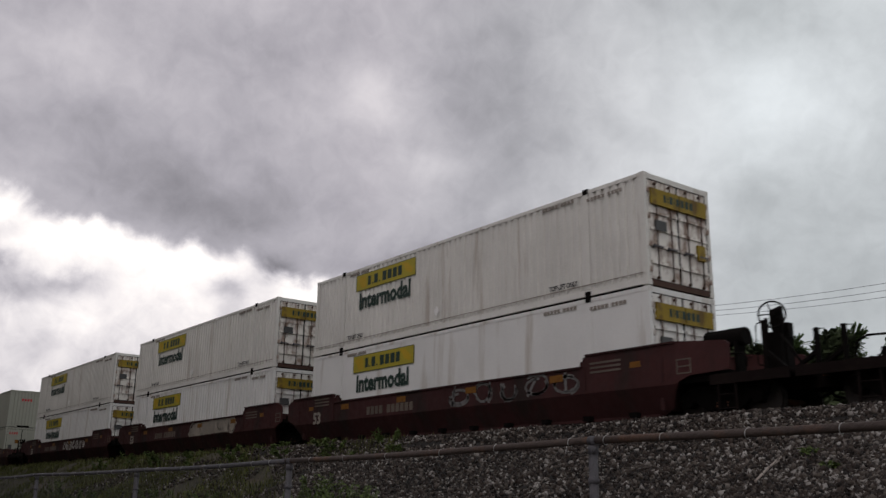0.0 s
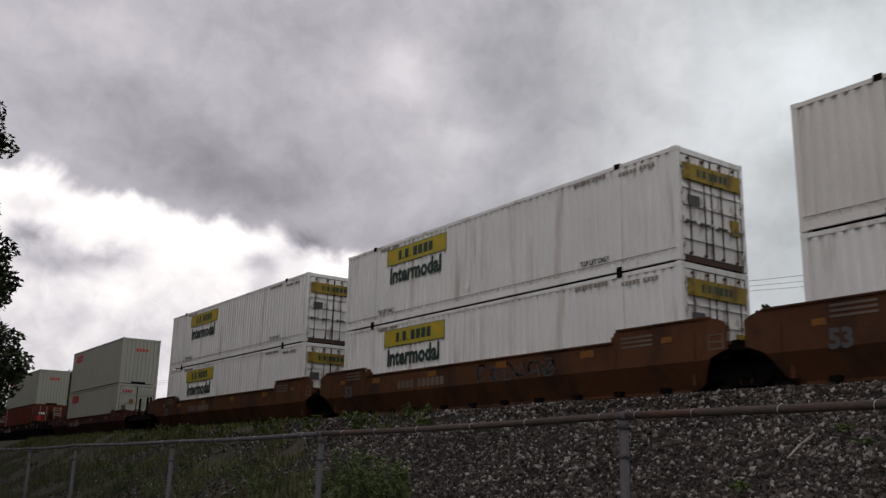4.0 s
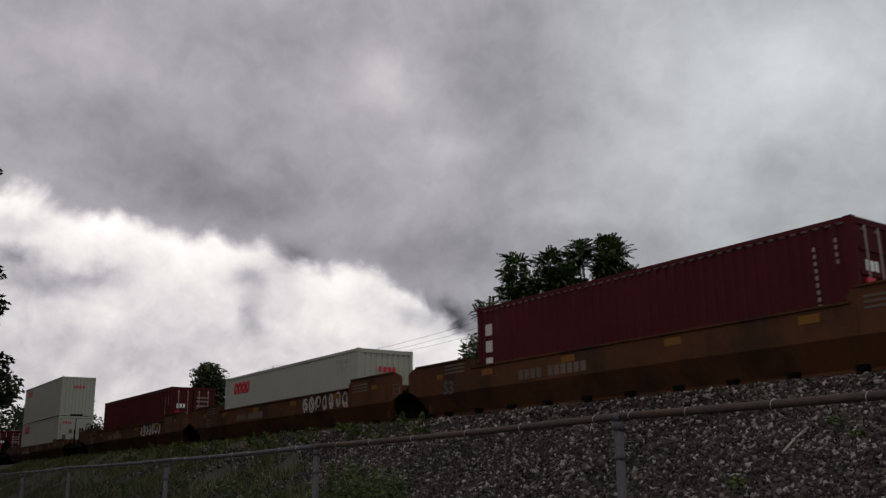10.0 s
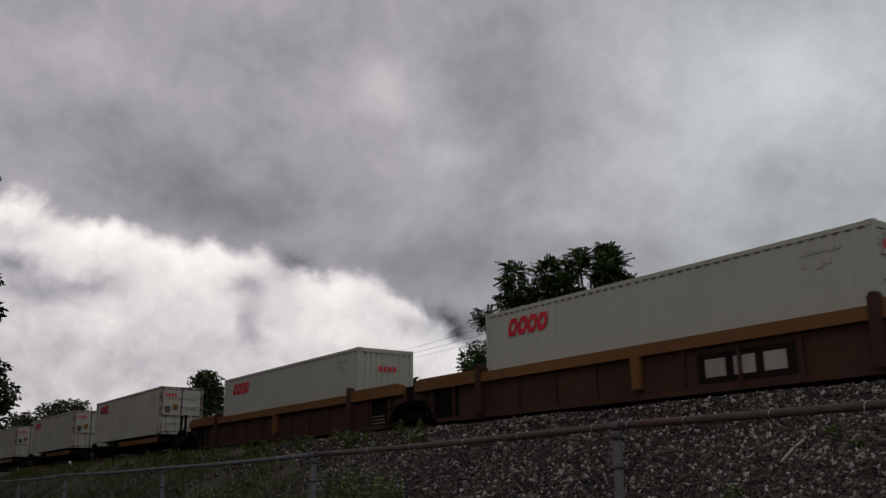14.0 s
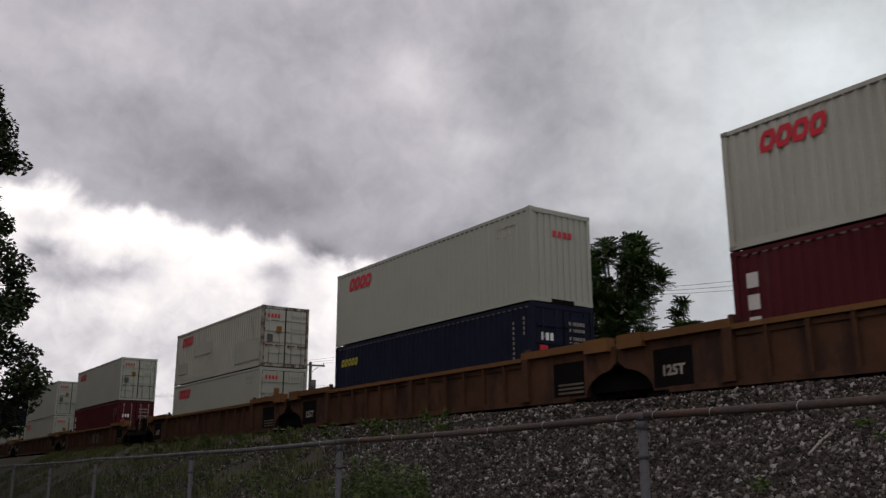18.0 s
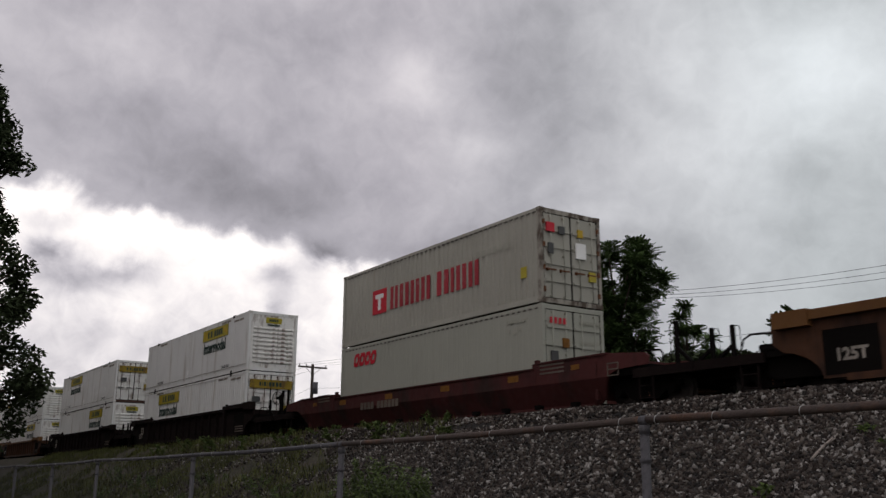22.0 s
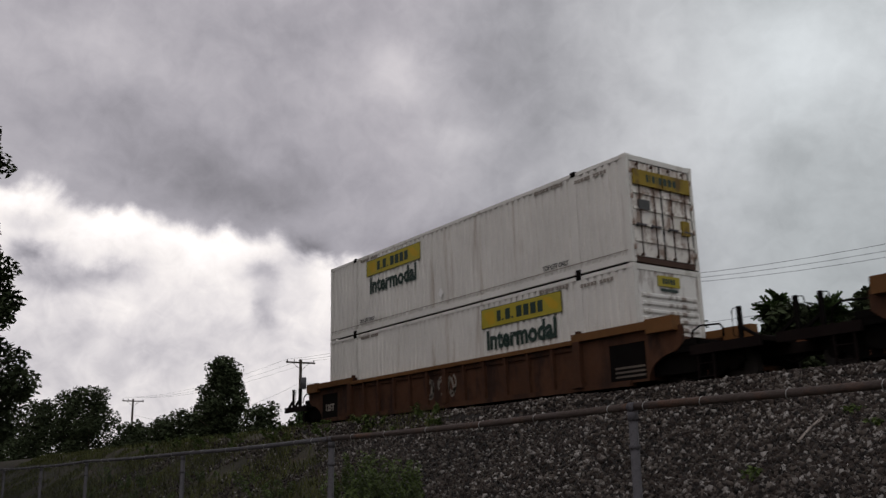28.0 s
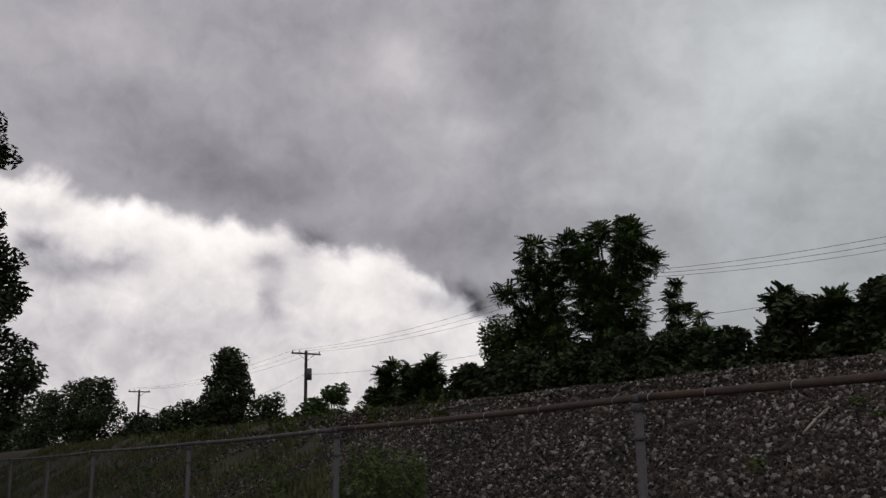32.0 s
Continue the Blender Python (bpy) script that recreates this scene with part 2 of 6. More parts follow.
RUST = (0.12, 0.05, 0.025)
M = {
    "white": material("white_paint", (0.66, 0.655, 0.635), 0.85, stain=(0.43, 0.39, 0.34), stain_at=0.54, stain_scale=1.7, streak=0.1, spread=0.07, bump=0.004, spec=0.06),
    "cream": material("cream_paint", (0.63, 0.615, 0.575), 0.85, stain=(0.36, 0.31, 0.26), stain_at=0.58, stain_scale=1.9, streak=0.1, spread=0.1, bump=0.004, spec=0.06),
    "soiled_white": material("soiled_white_paint", (0.68, 0.665, 0.635), 0.85, stain=(0.2, 0.15, 0.12), stain_at=0.5, stain_scale=3.0, streak=0.3, spread=0.12, bump=0.004, spec=0.06),
    "worn_white": material("worn_white_paint", (0.72, 0.69, 0.64), 0.85, stain=(0.17, 0.09, 0.055), stain_at=0.46, stain_scale=2.6, streak=0.5, spread=0.1, bump=0.004, spec=0.06),
    "grey": material("light_grey_paint", (0.315, 0.315, 0.27), 0.85, stain=(0.255, 0.25, 0.21), stain_at=0.6, stain_scale=1.6, streak=0.12, spread=0.05, bump=0.004, spec=0.06),
    "worn_grey": material("worn_grey_paint", (0.34, 0.33, 0.285), 0.85, stain=(0.3, 0.25, 0.19), stain_at=0.6, stain_scale=1.5, streak=0.15, spread=0.1, bump=0.004, spec=0.06),
    "maroon": material("maroon_paint", (0.064, 0.0135, 0.0165), 0.85, stain=(0.07, 0.03, 0.025), spread=0.15, streak=0.2, bump=0.004, spec=0.06),
    "brown_red": material("brown_red_paint", (0.064, 0.015, 0.014), 0.85, stain=(0.08, 0.03, 0.02), spread=0.15, streak=0.2, bump=0.004, spec=0.06),
    "orange": material("orange_paint", (0.1, 0.026, 0.018), 0.85, stain=(0.14, 0.04, 0.03), spread=0.12, streak=0.2, bump=0.004, spec=0.06),
    "blue": material("dark_blue_paint", (0.0125, 0.0142, 0.0275), 0.85, stain=(0.05, 0.04, 0.05), spread=0.15, streak=0.2, bump=0.004, spec=0.06),
    "car_maroon": material("dark_maroon_steel", (0.038, 0.0125, 0.012), 0.75, stain=(0.02, 0.013, 0.011), stain_at=0.5, stain_scale=0.9, streak=0.5, spread=0.35, bump=0.008),
    "car_brown": material("orange_brown_steel", (0.066, 0.026, 0.01), 0.8, stain=(0.028, 0.014, 0.008), stain_at=0.5, stain_scale=0.9, streak=0.5, spread=0.3, bump=0.008),
    "car_rust": material("rusty_brown_steel", (0.06, 0.026, 0.013), 0.8, stain=(0.022, 0.011, 0.008), stain_at=0.48, stain_scale=1.5, streak=0.4, spread=0.3, bump=0.008),
    "car_umber": material("umber_steel", (0.038, 0.0165, 0.0095), 0.8, stain=(0.03, 0.016, 0.01), stain_at=0.52, stain_scale=1.5, streak=0.4, spread=0.3, bump=0.008),
    "stencil": material("worn_stencil_paint", (0.1, 0.08, 0.065), 0.7, spread=0.3, bump=0),
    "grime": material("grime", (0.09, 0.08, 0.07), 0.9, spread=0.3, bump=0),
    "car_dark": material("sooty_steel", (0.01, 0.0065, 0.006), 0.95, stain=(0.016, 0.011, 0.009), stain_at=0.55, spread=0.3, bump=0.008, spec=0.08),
    "car_red": material("dull_red_steel", (0.05, 0.013, 0.012), 0.75, stain=(0.022, 0.012, 0.01), stain_at=0.5, stain_scale=0.9, streak=0.5, spread=0.3, bump=0.008),
    "chord": material("worn_yellow_orange_steel", (0.12, 0.054, 0.017), 0.7, stain=(0.09, 0.036, 0.015), stain_at=0.58, stain_scale=1.5, spread=0.2, bump=0.006),
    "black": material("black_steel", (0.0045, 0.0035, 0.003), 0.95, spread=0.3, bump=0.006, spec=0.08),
    "rust": material("rust", RUST, 0.85, stain=(0.04, 0.02, 0.012), spread=0.3, bump=0.01),
    "wheel": material("worn_wheel_steel", (0.035, 0.03, 0.027), 0.6, 0.5, spread=0.3),
    "rail": material("rail_steel", (0.2, 0.17, 0.15), 0.4, 0.8, stain=RUST, spread=0.2),
    "door_yellow": material("weathered_yellow_decal", (0.25, 0.175, 0.022), 0.65, stain=(0.11, 0.065, 0.025), stain_at=0.5, stain_scale=2.5, streak=0.6, spread=0.3, bump=0.002),
    "yellow": material("yellow_decal", (0.35, 0.29, 0.033), 0.55, stain=(0.35, 0.25, 0.05), spread=0.06, bump=0),
    "gold": material("golden_decal_shade", (0.42, 0.28, 0.02), 0.5, spread=0.1, bump=0),
    "green_black": material("dark_green_lettering", (0.022, 0.04, 0.032), 0.5, spread=0.05, bump=0),
    "red_decal": material("red_decal", (0.46, 0.02, 0.035), 0.5, spread=0.08, bump=0),
    "white_decal": material("white_decal", (0.75, 0.74, 0.72), 0.55, spread=0.1, bump=0),
    "chalk_decal": material("chalky_white_decal", (0.48, 0.46, 0.43), 0.7, spread=0.2, bump=0),
    "dim_decal": material("faded_white_decal", (0.24, 0.21, 0.18), 0.6, spread=0.2, bump=0),
    "amber": material("amber_reflector_decal", (0.16, 0.068, 0.01), 0.6, stain=(0.07, 0.03, 0.012), stain_at=0.55, stain_scale=3.0, spread=0.2, bump=0),
    "patch": material("overpainted_patch", (0.295, 0.29, 0.245), 0.8, spread=0.1, bump=0),
    "dark_print": material("dark_print", (0.06, 0.06, 0.06), 0.5, spread=0.1, bump=0),
    "galv": material("galvanised_steel", (0.08, 0.077, 0.084), 0.65, 0.2, stain=(0.14, 0.12, 0.1), stain_at=0.6, stain_scale=8, spread=0.15),
    "rail_rust": material("rusty_pipe", (0.055, 0.042, 0.037), 0.7, 0.2, stain=(0.12, 0.06, 0.035), stain_at=0.5, stain_scale=5, spread=0.2),
    "wire": material("grey_wire", (0.06, 0.06, 0.06), 0.6, 0.3, bump=0),
    "tie_wire": material("bright_tie_wire", (0.33, 0.33, 0.32), 0.4, 0.4, bump=0),
    "cable": material("black_cable", (0.02, 0.02, 0.02), 0.6, bump=0),
    "wood": material("weathered_wood", (0.05, 0.04, 0.033), 0.9, spread=0.25, streak=0.1, stain=(0.05, 0.04, 0.03)),
    "bark": material("bark", (0.07, 0.055, 0.042), 0.95, spread=0.3, bump=0.03, bump_scale=12),
    "leaf": material("leaf", (0.052, 0.082, 0.028), 0.8, spread=0.2, island=0.45, bump=0, spec=0.06),
    "leaf_dark": material("dark_leaf", (0.042, 0.054, 0.027), 0.8, spread=0.2, island=0.45, bump=0, spec=0.06),
    "weed": material("weed_leaf", (0.07, 0.1, 0.026), 0.65, spread=0.2, island=0.45, bump=0),
    "grass": material("grass", (0.068, 0.074, 0.022), 0.75, spread=0.3, island=0.5, bump=0),
    "stone": material("ballast_stone", (0.95, 0.95, 0.95), 0.85, spread=0.25, bump=0.01, bump_scale=30),
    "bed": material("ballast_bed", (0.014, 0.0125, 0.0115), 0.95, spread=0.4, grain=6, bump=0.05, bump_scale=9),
    "soil": material("grassy_soil", (0.042, 0.038, 0.025), 0.95, spread=0.45, grain=9.0, stain=(0.07, 0.05, 0.04), stain_at=0.5, stain_scale=1.4, bump=0.06, bump_scale=4),
    "stick": material("bare_stick", (0.3, 0.26, 0.23), 0.8, spread=0.2),
    "flower": material("white_flower", (0.8, 0.8, 0.78), 0.7, bump=0),
}


def stone_material():
    """Broken stone: mostly dark and brown pieces, a few pale ones."""
    mat = M["stone"]
    nt = mat.node_tree
    bsdf = nt.nodes["Principled BSDF"]
    ramp = nt.nodes.new("ShaderNodeValToRGB")
    stops = ((0.0, (0.009, 0.0075, 0.007)), (0.35, (0.028, 0.0205, 0.017)), (0.62, (0.057, 0.0435, 0.036)), (0.85, (0.115, 0.097, 0.084)), (1.0, (0.34, 0.32, 0.3)))
    for i, (p, c) in enumerate(stops):
        e = ramp.color_ramp.elements[i] if i < 2 else ramp.color_ramp.elements.new(0.9)
        e.position, e.color = p, (*c, 1)
    nt.links.new(nt.nodes.new("ShaderNodeNewGeometry").outputs["Random Per Island"], ramp.inputs[0])
    mixer = bsdf.inputs["Base Color"].links[0].from_socket
    mul = nt.nodes.new("ShaderNodeMix")
    mul.data_type, mul.blend_type = "RGBA", "MULTIPLY"
    mul.inputs["Factor"].default_value = 1.0
    nt.links.new(ramp.outputs[0], mul.inputs["A"])
    nt.links.new(mixer, mul.inputs["B"])
    nt.links.new(mul.outputs["Result"], bsdf.inputs["Base Color"])


stone_material()


# ---------------------------------------------------------------- mesh tools
def block(bm, x0, x1, y0, y1, z0, z1):
    v = [bm.verts.new((x, y, z)) for x in (x0, x1) for y in (y0, y1) for z in (z0, z1)]
    for f in ((0, 1, 3, 2), (4, 6, 7, 5), (0, 4, 5, 1), (2, 3, 7, 6), (0, 2, 6, 4), (1, 5, 7, 3)):
        bm.faces.new([v[i] for i in f])
    return v


def tube(bm, a, b, r0, r1=None, n=8, caps=True):
    a, b = Vector(a), Vector(b)
    q = (b - a).to_track_quat("Z", "Y")
    r1 = r0 if r1 is None else r1
    rings = []
    for p, r in ((a, r0), (b, r1)):
        rings.append([bm.verts.new(p + q @ Vector((r * math.cos(k * math.tau / n), r * math.sin(k * math.tau / n), 0))) for k in range(n)])
    for k in range(n):
        f = bm.faces.new((rings[0][k], rings[0][(k + 1) % n], rings[1][(k + 1) % n], rings[1][k]))
        f.smooth = True
    if caps:
        bm.faces.new(rings[0][::-1])
        bm.faces.new(rings[1])


def sweep(bm, pts, r, n=8):
    """One round pipe along a bent line."""
    pts = [Vector(p) for p in pts]
    rings = []
    for i, p in enumerate(pts):
        d = pts[min(i + 1, len(pts) - 1)] - pts[max(i - 1, 0)]
        q = d.to_track_quat("Z", "Y")
        rings.append([bm.verts.new(p + q @ Vector((r * math.cos(k * math.tau / n), r * math.sin(k * math.tau / n), 0))) for k in range(n)])
    for ra, rb in zip(rings, rings[1:]):
        for k in range(n):
            bm.faces.new((ra[k], ra[(k + 1) % n], rb[(k + 1) % n], rb[k])).smooth = True
    bm.faces.new(rings[0][::-1])
    bm.faces.new(rings[-1])


def prism(bm, outline, x0, x1):
    """Outline of (y, z) points, swept from x0 to x1."""
    a = [bm.verts.new((x0, y, z)) for y, z in outline]
    b = [bm.verts.new((x1, y, z)) for y, z in outline]
    n = len(a)
    bm.faces.new(a[::-1])
    bm.faces.new(b)
    for i in range(n):
        bm.faces.new((a[i], a[(i + 1) % n], b[(i + 1) % n], b[i]))


def finish(bm, name):
    bmesh.ops.recalc_face_normals(bm, faces=bm.faces[:])
    me = bpy.data.meshes.new(name)
    bm.to_mesh(me)
    bm.free()
    return me


MESHES = {}


def shared(key, build):
    """The mesh under that key, built on first use by build(bm)."""
    if key not in MESHES:
        bm = bmesh.new()
        build(bm)
        MESHES[key] = finish(bm, key)
    return MESHES[key]


TINTED = {}


def piece(name, key, build, mat, parent, at=(0, 0, 0), label=""):
    """One mesh object under a thing or part; alike pieces share their mesh."""
    me = shared(key, build)
    if (key, mat) not in TINTED:
        if me.materials:
            me = me.copy()
            me.materials.clear()
        me.materials.append(M[mat])
        TINTED[(key, mat)] = me
    ob = new(name, TINTED[(key, mat)])
    ob.parent = parent
    ob.location = at
    if label:
        ob["label"] = label
    if name.endswith("_print"):
        ob["kind"] = "stuff"
    return ob


def thing(name, label, category, group="", kind=""):
    ob = new(name)
    ob.empty_display_size = 0.3
    return tagged(ob, label, category, group, kind)


def text_mesh(key, words, height):
    if key in MESHES:
        return MESHES[key]
    cu = bpy.data.curves.new(key, "FONT")
    cu.body, cu.size, cu.align_x, cu.align_y = words, height, "CENTER", "CENTER"
    cu.extrude, cu.resolution_u = 0.0, 2
    cu.offset = height * 0.042
    ob = bpy.data.objects.new(key, cu)
    scene.collection.objects.link(ob)
    dg = bpy.context.evaluated_depsgraph_get()
    me = bpy.data.meshes.new_from_object(ob.evaluated_get(dg))
    bpy.data.objects.remove(ob)
    # stand it on a side wall that faces -x: reading runs towards -y
    me.transform(Matrix(((0, 0, -1, 0), (-1, 0, 0, 0), (0, 1, 0, 0), (0, 0, 0, 1))))
    MESHES[key] = me
    return me


def lettering(name, words, height, mat, parent, at, label="", wide=1.0, turn=0.0):
    key = "text_" + words.replace(" ", "_") + f"_{height:.2f}"
    me = text_mesh(key, words, height)
    if (key, mat) not in TINTED:
        if me.materials:
            me = me.copy()
            me.materials.clear()
        me.materials.append(M[mat])
        TINTED[(key, mat)] = me
    ob = new(name, TINTED[(key, mat)])
    ob.parent, ob.location, ob.scale, ob.rotation_euler[2] = parent, at, (1, wide, 1), radians(turn)
    if label:
        ob["label"] = label
    return ob


# ---------------------------------------------------------------- ground and track
def ground_z(x):
    """Height of the ground across the track."""
    pts = ((-3000, 0), (9.4, 0.0), (12.0, 1.35), (15.55, 3.2), (16.2, 3.25), (20.2, 3.25), (22.5, 2.2), (26, 1.7), (60, 1.5), (3000, 1.5))
    for (xa, za), (xb, zb) in zip(pts, pts[1:]):
        if x <= xb:
            return za + (zb - za) * (x - xa) / (xb - xa)
    return 1.5


def rough_z(x, y):
    amp = 0.16 if 4 < x < 15.2 or x > 21 else 0.03
    return ground_z(x) + amp * noise.noise((x * 0.35, y * 0.35, 0.0)) + 0.3 * amp * noise.noise((x * 1.3, y * 1.3, 5.0))


def sheet(name, xs, ys, mat, lift=0.0, z_of=rough_z):
    verts = [(x, y, z_of(x, y) + lift) for x in xs for y in ys]
    n = len(ys)
    faces = [(i * n + j, (i + 1) * n + j, (i + 1) * n + j + 1, i * n + j + 1) for i in range(len(xs) - 1) for j in range(n - 1)]
    me = bpy.data.meshes.new(name)
    me.from_pydata(verts, [], faces)
    me.polygons.foreach_set("use_smooth", [True] * len(faces))
    me.materials.append(M[mat])
    return new(name, me)


XS = [-3000, -600, -100, -30, -10, 0, 3, 5, 7] + [8 + 0.5 * i for i in range(15)] + [15.55, 16.2, 18, 20.2, 21.3, 22.5, 24, 26, 30, 40, 60, 120, 600, 3000]
YS = [-3000, -1000, -300, -100, -40, -20, -10] + [-6 + 1.0 * i for i in range(80)] + [80, 100, 150, 300, 1000, 3000]
ground = tagged(sheet("ground", XS, YS, "soil"), "dark weedy soil with patches of grass along the railway", "ground", kind="structure")


def ballast_edge(y):
    """How far down the slope the stones reach at y; the far part is overgrown."""
    return 9.3 if y < 17 else 9.3 + (y - 17) * 0.45 + 0.8 * noise.noise((y * 0.3, 0, 0))


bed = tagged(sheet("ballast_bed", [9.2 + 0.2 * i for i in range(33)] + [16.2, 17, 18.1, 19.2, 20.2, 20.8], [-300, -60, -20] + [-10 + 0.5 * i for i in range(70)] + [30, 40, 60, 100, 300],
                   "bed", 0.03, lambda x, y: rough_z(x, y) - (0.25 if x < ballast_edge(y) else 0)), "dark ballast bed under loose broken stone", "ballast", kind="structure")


def stones():
    """Loose broken stone on the slope that faces the fence, joined."""
    rng = random.Random(4)
    spots = []
    while len(spots) < 70000:
        y = 5.5 + 40 * rng.random() ** 2.0
        x = rng.uniform(9.6, 16.1)
        if x < ballast_edge(y) and (y < 16.5 or rng.random() > 0.34 or noise.noise((x * 0.4, y * 0.3, 7.0)) < -0.1):
            continue
        if y > 10.5 and rng.random() < 0.25:
            continue
        spots.append((x, y, rough_z(x, y)))
    gen = np.random.default_rng(4)
    n = len(spots)
    p = np.array(spots)
    size = gen.choice([0.021, 0.027, 0.032, 0.038, 0.046], n, p=[0.2, 0.26, 0.26, 0.18, 0.1]) * gen.uniform(0.85, 1.25, n)
    p[:, 2] += 0.03 + size * 0.35
    # eight corners of a broken block, each pushed about, then turned
    cube = np.array([(x, y, z) for x in (-1, 1) for y in (-1, 1) for z in (-1, 1)], float)
    v = cube[None] * np.array((1.05, 0.85, 0.6)) * gen.uniform(0.45, 1.2, (n, 8, 1)) + gen.uniform(-0.25, 0.25, (n, 8, 3))
    q = gen.normal(size=(n, 4))
    q /= np.linalg.norm(q, axis=1, keepdims=True)
    w, i, j, k = q.T
    rot = np.stack([1 - 2 * (j * j + k * k), 2 * (i * j - k * w), 2 * (i * k + j * w), 2 * (i * j + k * w), 1 - 2 * (i * i + k * k), 2 * (j * k - i * w),
                    2 * (i * k - j * w), 2 * (j * k + i * w), 1 - 2 * (i * i + j * j)], 1).reshape(n, 3, 3)
    v = np.einsum("nij,nkj->nki", rot, v) * size[:, None, None] + p[:, None, :]
    quads = np.array([(0, 1, 3, 2), (4, 6, 7, 5), (0, 4, 5, 1), (2, 3, 7, 6), (0, 2, 6, 4), (1, 5, 7, 3)])
    faces = (np.arange(n)[:, None, None] * 8 + quads[None]).reshape(-1, 4)
    me = bpy.data.meshes.new("ballast_stones")
    me.vertices.add(n * 8)
    me.vertices.foreach_set("co", v.reshape(-1))
    me.loops.add(n * 24)
    me.loops.foreach_set("vertex_index", faces.reshape(-1))
    me.polygons.add(n * 6)
    me.polygons.foreach_set("loop_start", np.arange(n * 6) * 4)
    me.update(calc_edges=True)
    me.materials.append(M["stone"])
    tagged(new("ballast_stones", me), "loose grey and brown broken ballast stones on the slope", "ballast", kind="stuff")


def track():
    for name, x in (("rail", TRACK_X - 0.75), ("rail", TRACK_X + 0.75)):
        bm = bmesh.new()
        for w, z0, z1 in ((0.037, -0.04, 0.0), (0.009, -0.15, -0.04), (0.07, -0.17, -0.15)):
            block(bm, -w, w, -1200, 1200, z0, z1)
        me = finish(bm, "rail")
        me.materials.append(M["rail"])
        ob = tagged(new(name, me), "worn steel running rail with a bright head", "rail", "rails of the track", "structure")
        ob.location = (x, 0, RAIL_Z)

    def tie(bm):
        block(bm, -1.3, 1.3, -0.11, 0.11, -0.18, 0.0)
    me = shared("tie", tie)
    me.materials.append(M["wood"])
    for k in range(110):
        ob = tagged(new("railroad_tie", me), "dark creosoted wooden tie bedded in ballast", "railroad tie", "ties of the track", "structure")
        ob.location = (TRACK_X, -4 + 0.55 * k, RAIL_Z - 0.165)


stones()
track()


# ---------------------------------------------------------------- containers (local: -x faces the fence, -y leads, z from the floor)
LEN = {40: 12.19, 53: 16.15}
WIDE = {40: 2.44, 53: 2.59}
HIGH = 2.896


def corrugated(bm, length, z0, z1, x, pitch, depth, axis="y", centre=0.0):
    """A folded sheet wall along y (facing x) or along x (facing -y), with a flat back a little behind it."""
    n = max(2, round(length / pitch))
    step = length / n
    prof = []
    for i in range(n):
        o = -length / 2 + i * step
        prof += [(o, 0), (o + 0.46 * step, 0), (o + 0.56 * step, depth), (o + 0.9 * step, depth)]
    prof.append((length / 2, 0))
    rows = []
    for z in (z0, z1):
        rows.append([bm.verts.new((x + d, centre + o, z) if axis == "y" else (centre + o, x + d, z)) for o, d in prof])
    for i in range(len(prof) - 1):
        bm.faces.new((rows[0][i], rows[0][i + 1], rows[1][i + 1], rows[1][i]))


def bars(bm, rows, x):
    """Upright flat marks on a wall that faces -x: y0, y1, z0, z1."""
    for y0, y1, z0, z1 in rows:
        block(bm, x - 0.004, x + 0.01, y0, y1, z0, z1)


def slanted_marks(bm, n, w, h, gap, x):
    """A row of slanted rounded marks, in place of a company mark."""
    for i in range(n):
        c = -(i - (n - 1) / 2) * (w + gap)
        pts = [(c + w * (0.5 * math.cos(a)), h * 0.5 * math.sin(a)) for a in [k * math.tau / 10 + 0.3 for k in range(10)]]
        pts = [(max(-w * 0.42, min(w * 0.42, y - c)) + c - z * 0.25, max(-h * 0.42, min(h * 0.42, z)) ) for y, z in pts]
        mid = (sum(p[0] for p in pts) / 10, 0.0)
        inner = [(mid[0] + (y - mid[0]) * 0.4, z * 0.44) for y, z in pts]
        for i in range(10):
            j = (i + 1) % 10
            bm.faces.new([bm.verts.new((x - 0.006, *p)) for p in (pts[i], pts[j], inner[j], inner[i])])


def door_leaf(bm, w, h, ribs):
    """A door leaf centred on x = 0, outer face at y = 0."""
    block(bm, -w / 2, w / 2, 0.0, 0.06, 0, h)
    k = ribs + 1
    for i in range(1, k):
        z = h * i / k
        block(bm, -w / 2 + 0.05, w / 2 - 0.05, -0.045, 0.0, z - 0.03, z + 0.045)


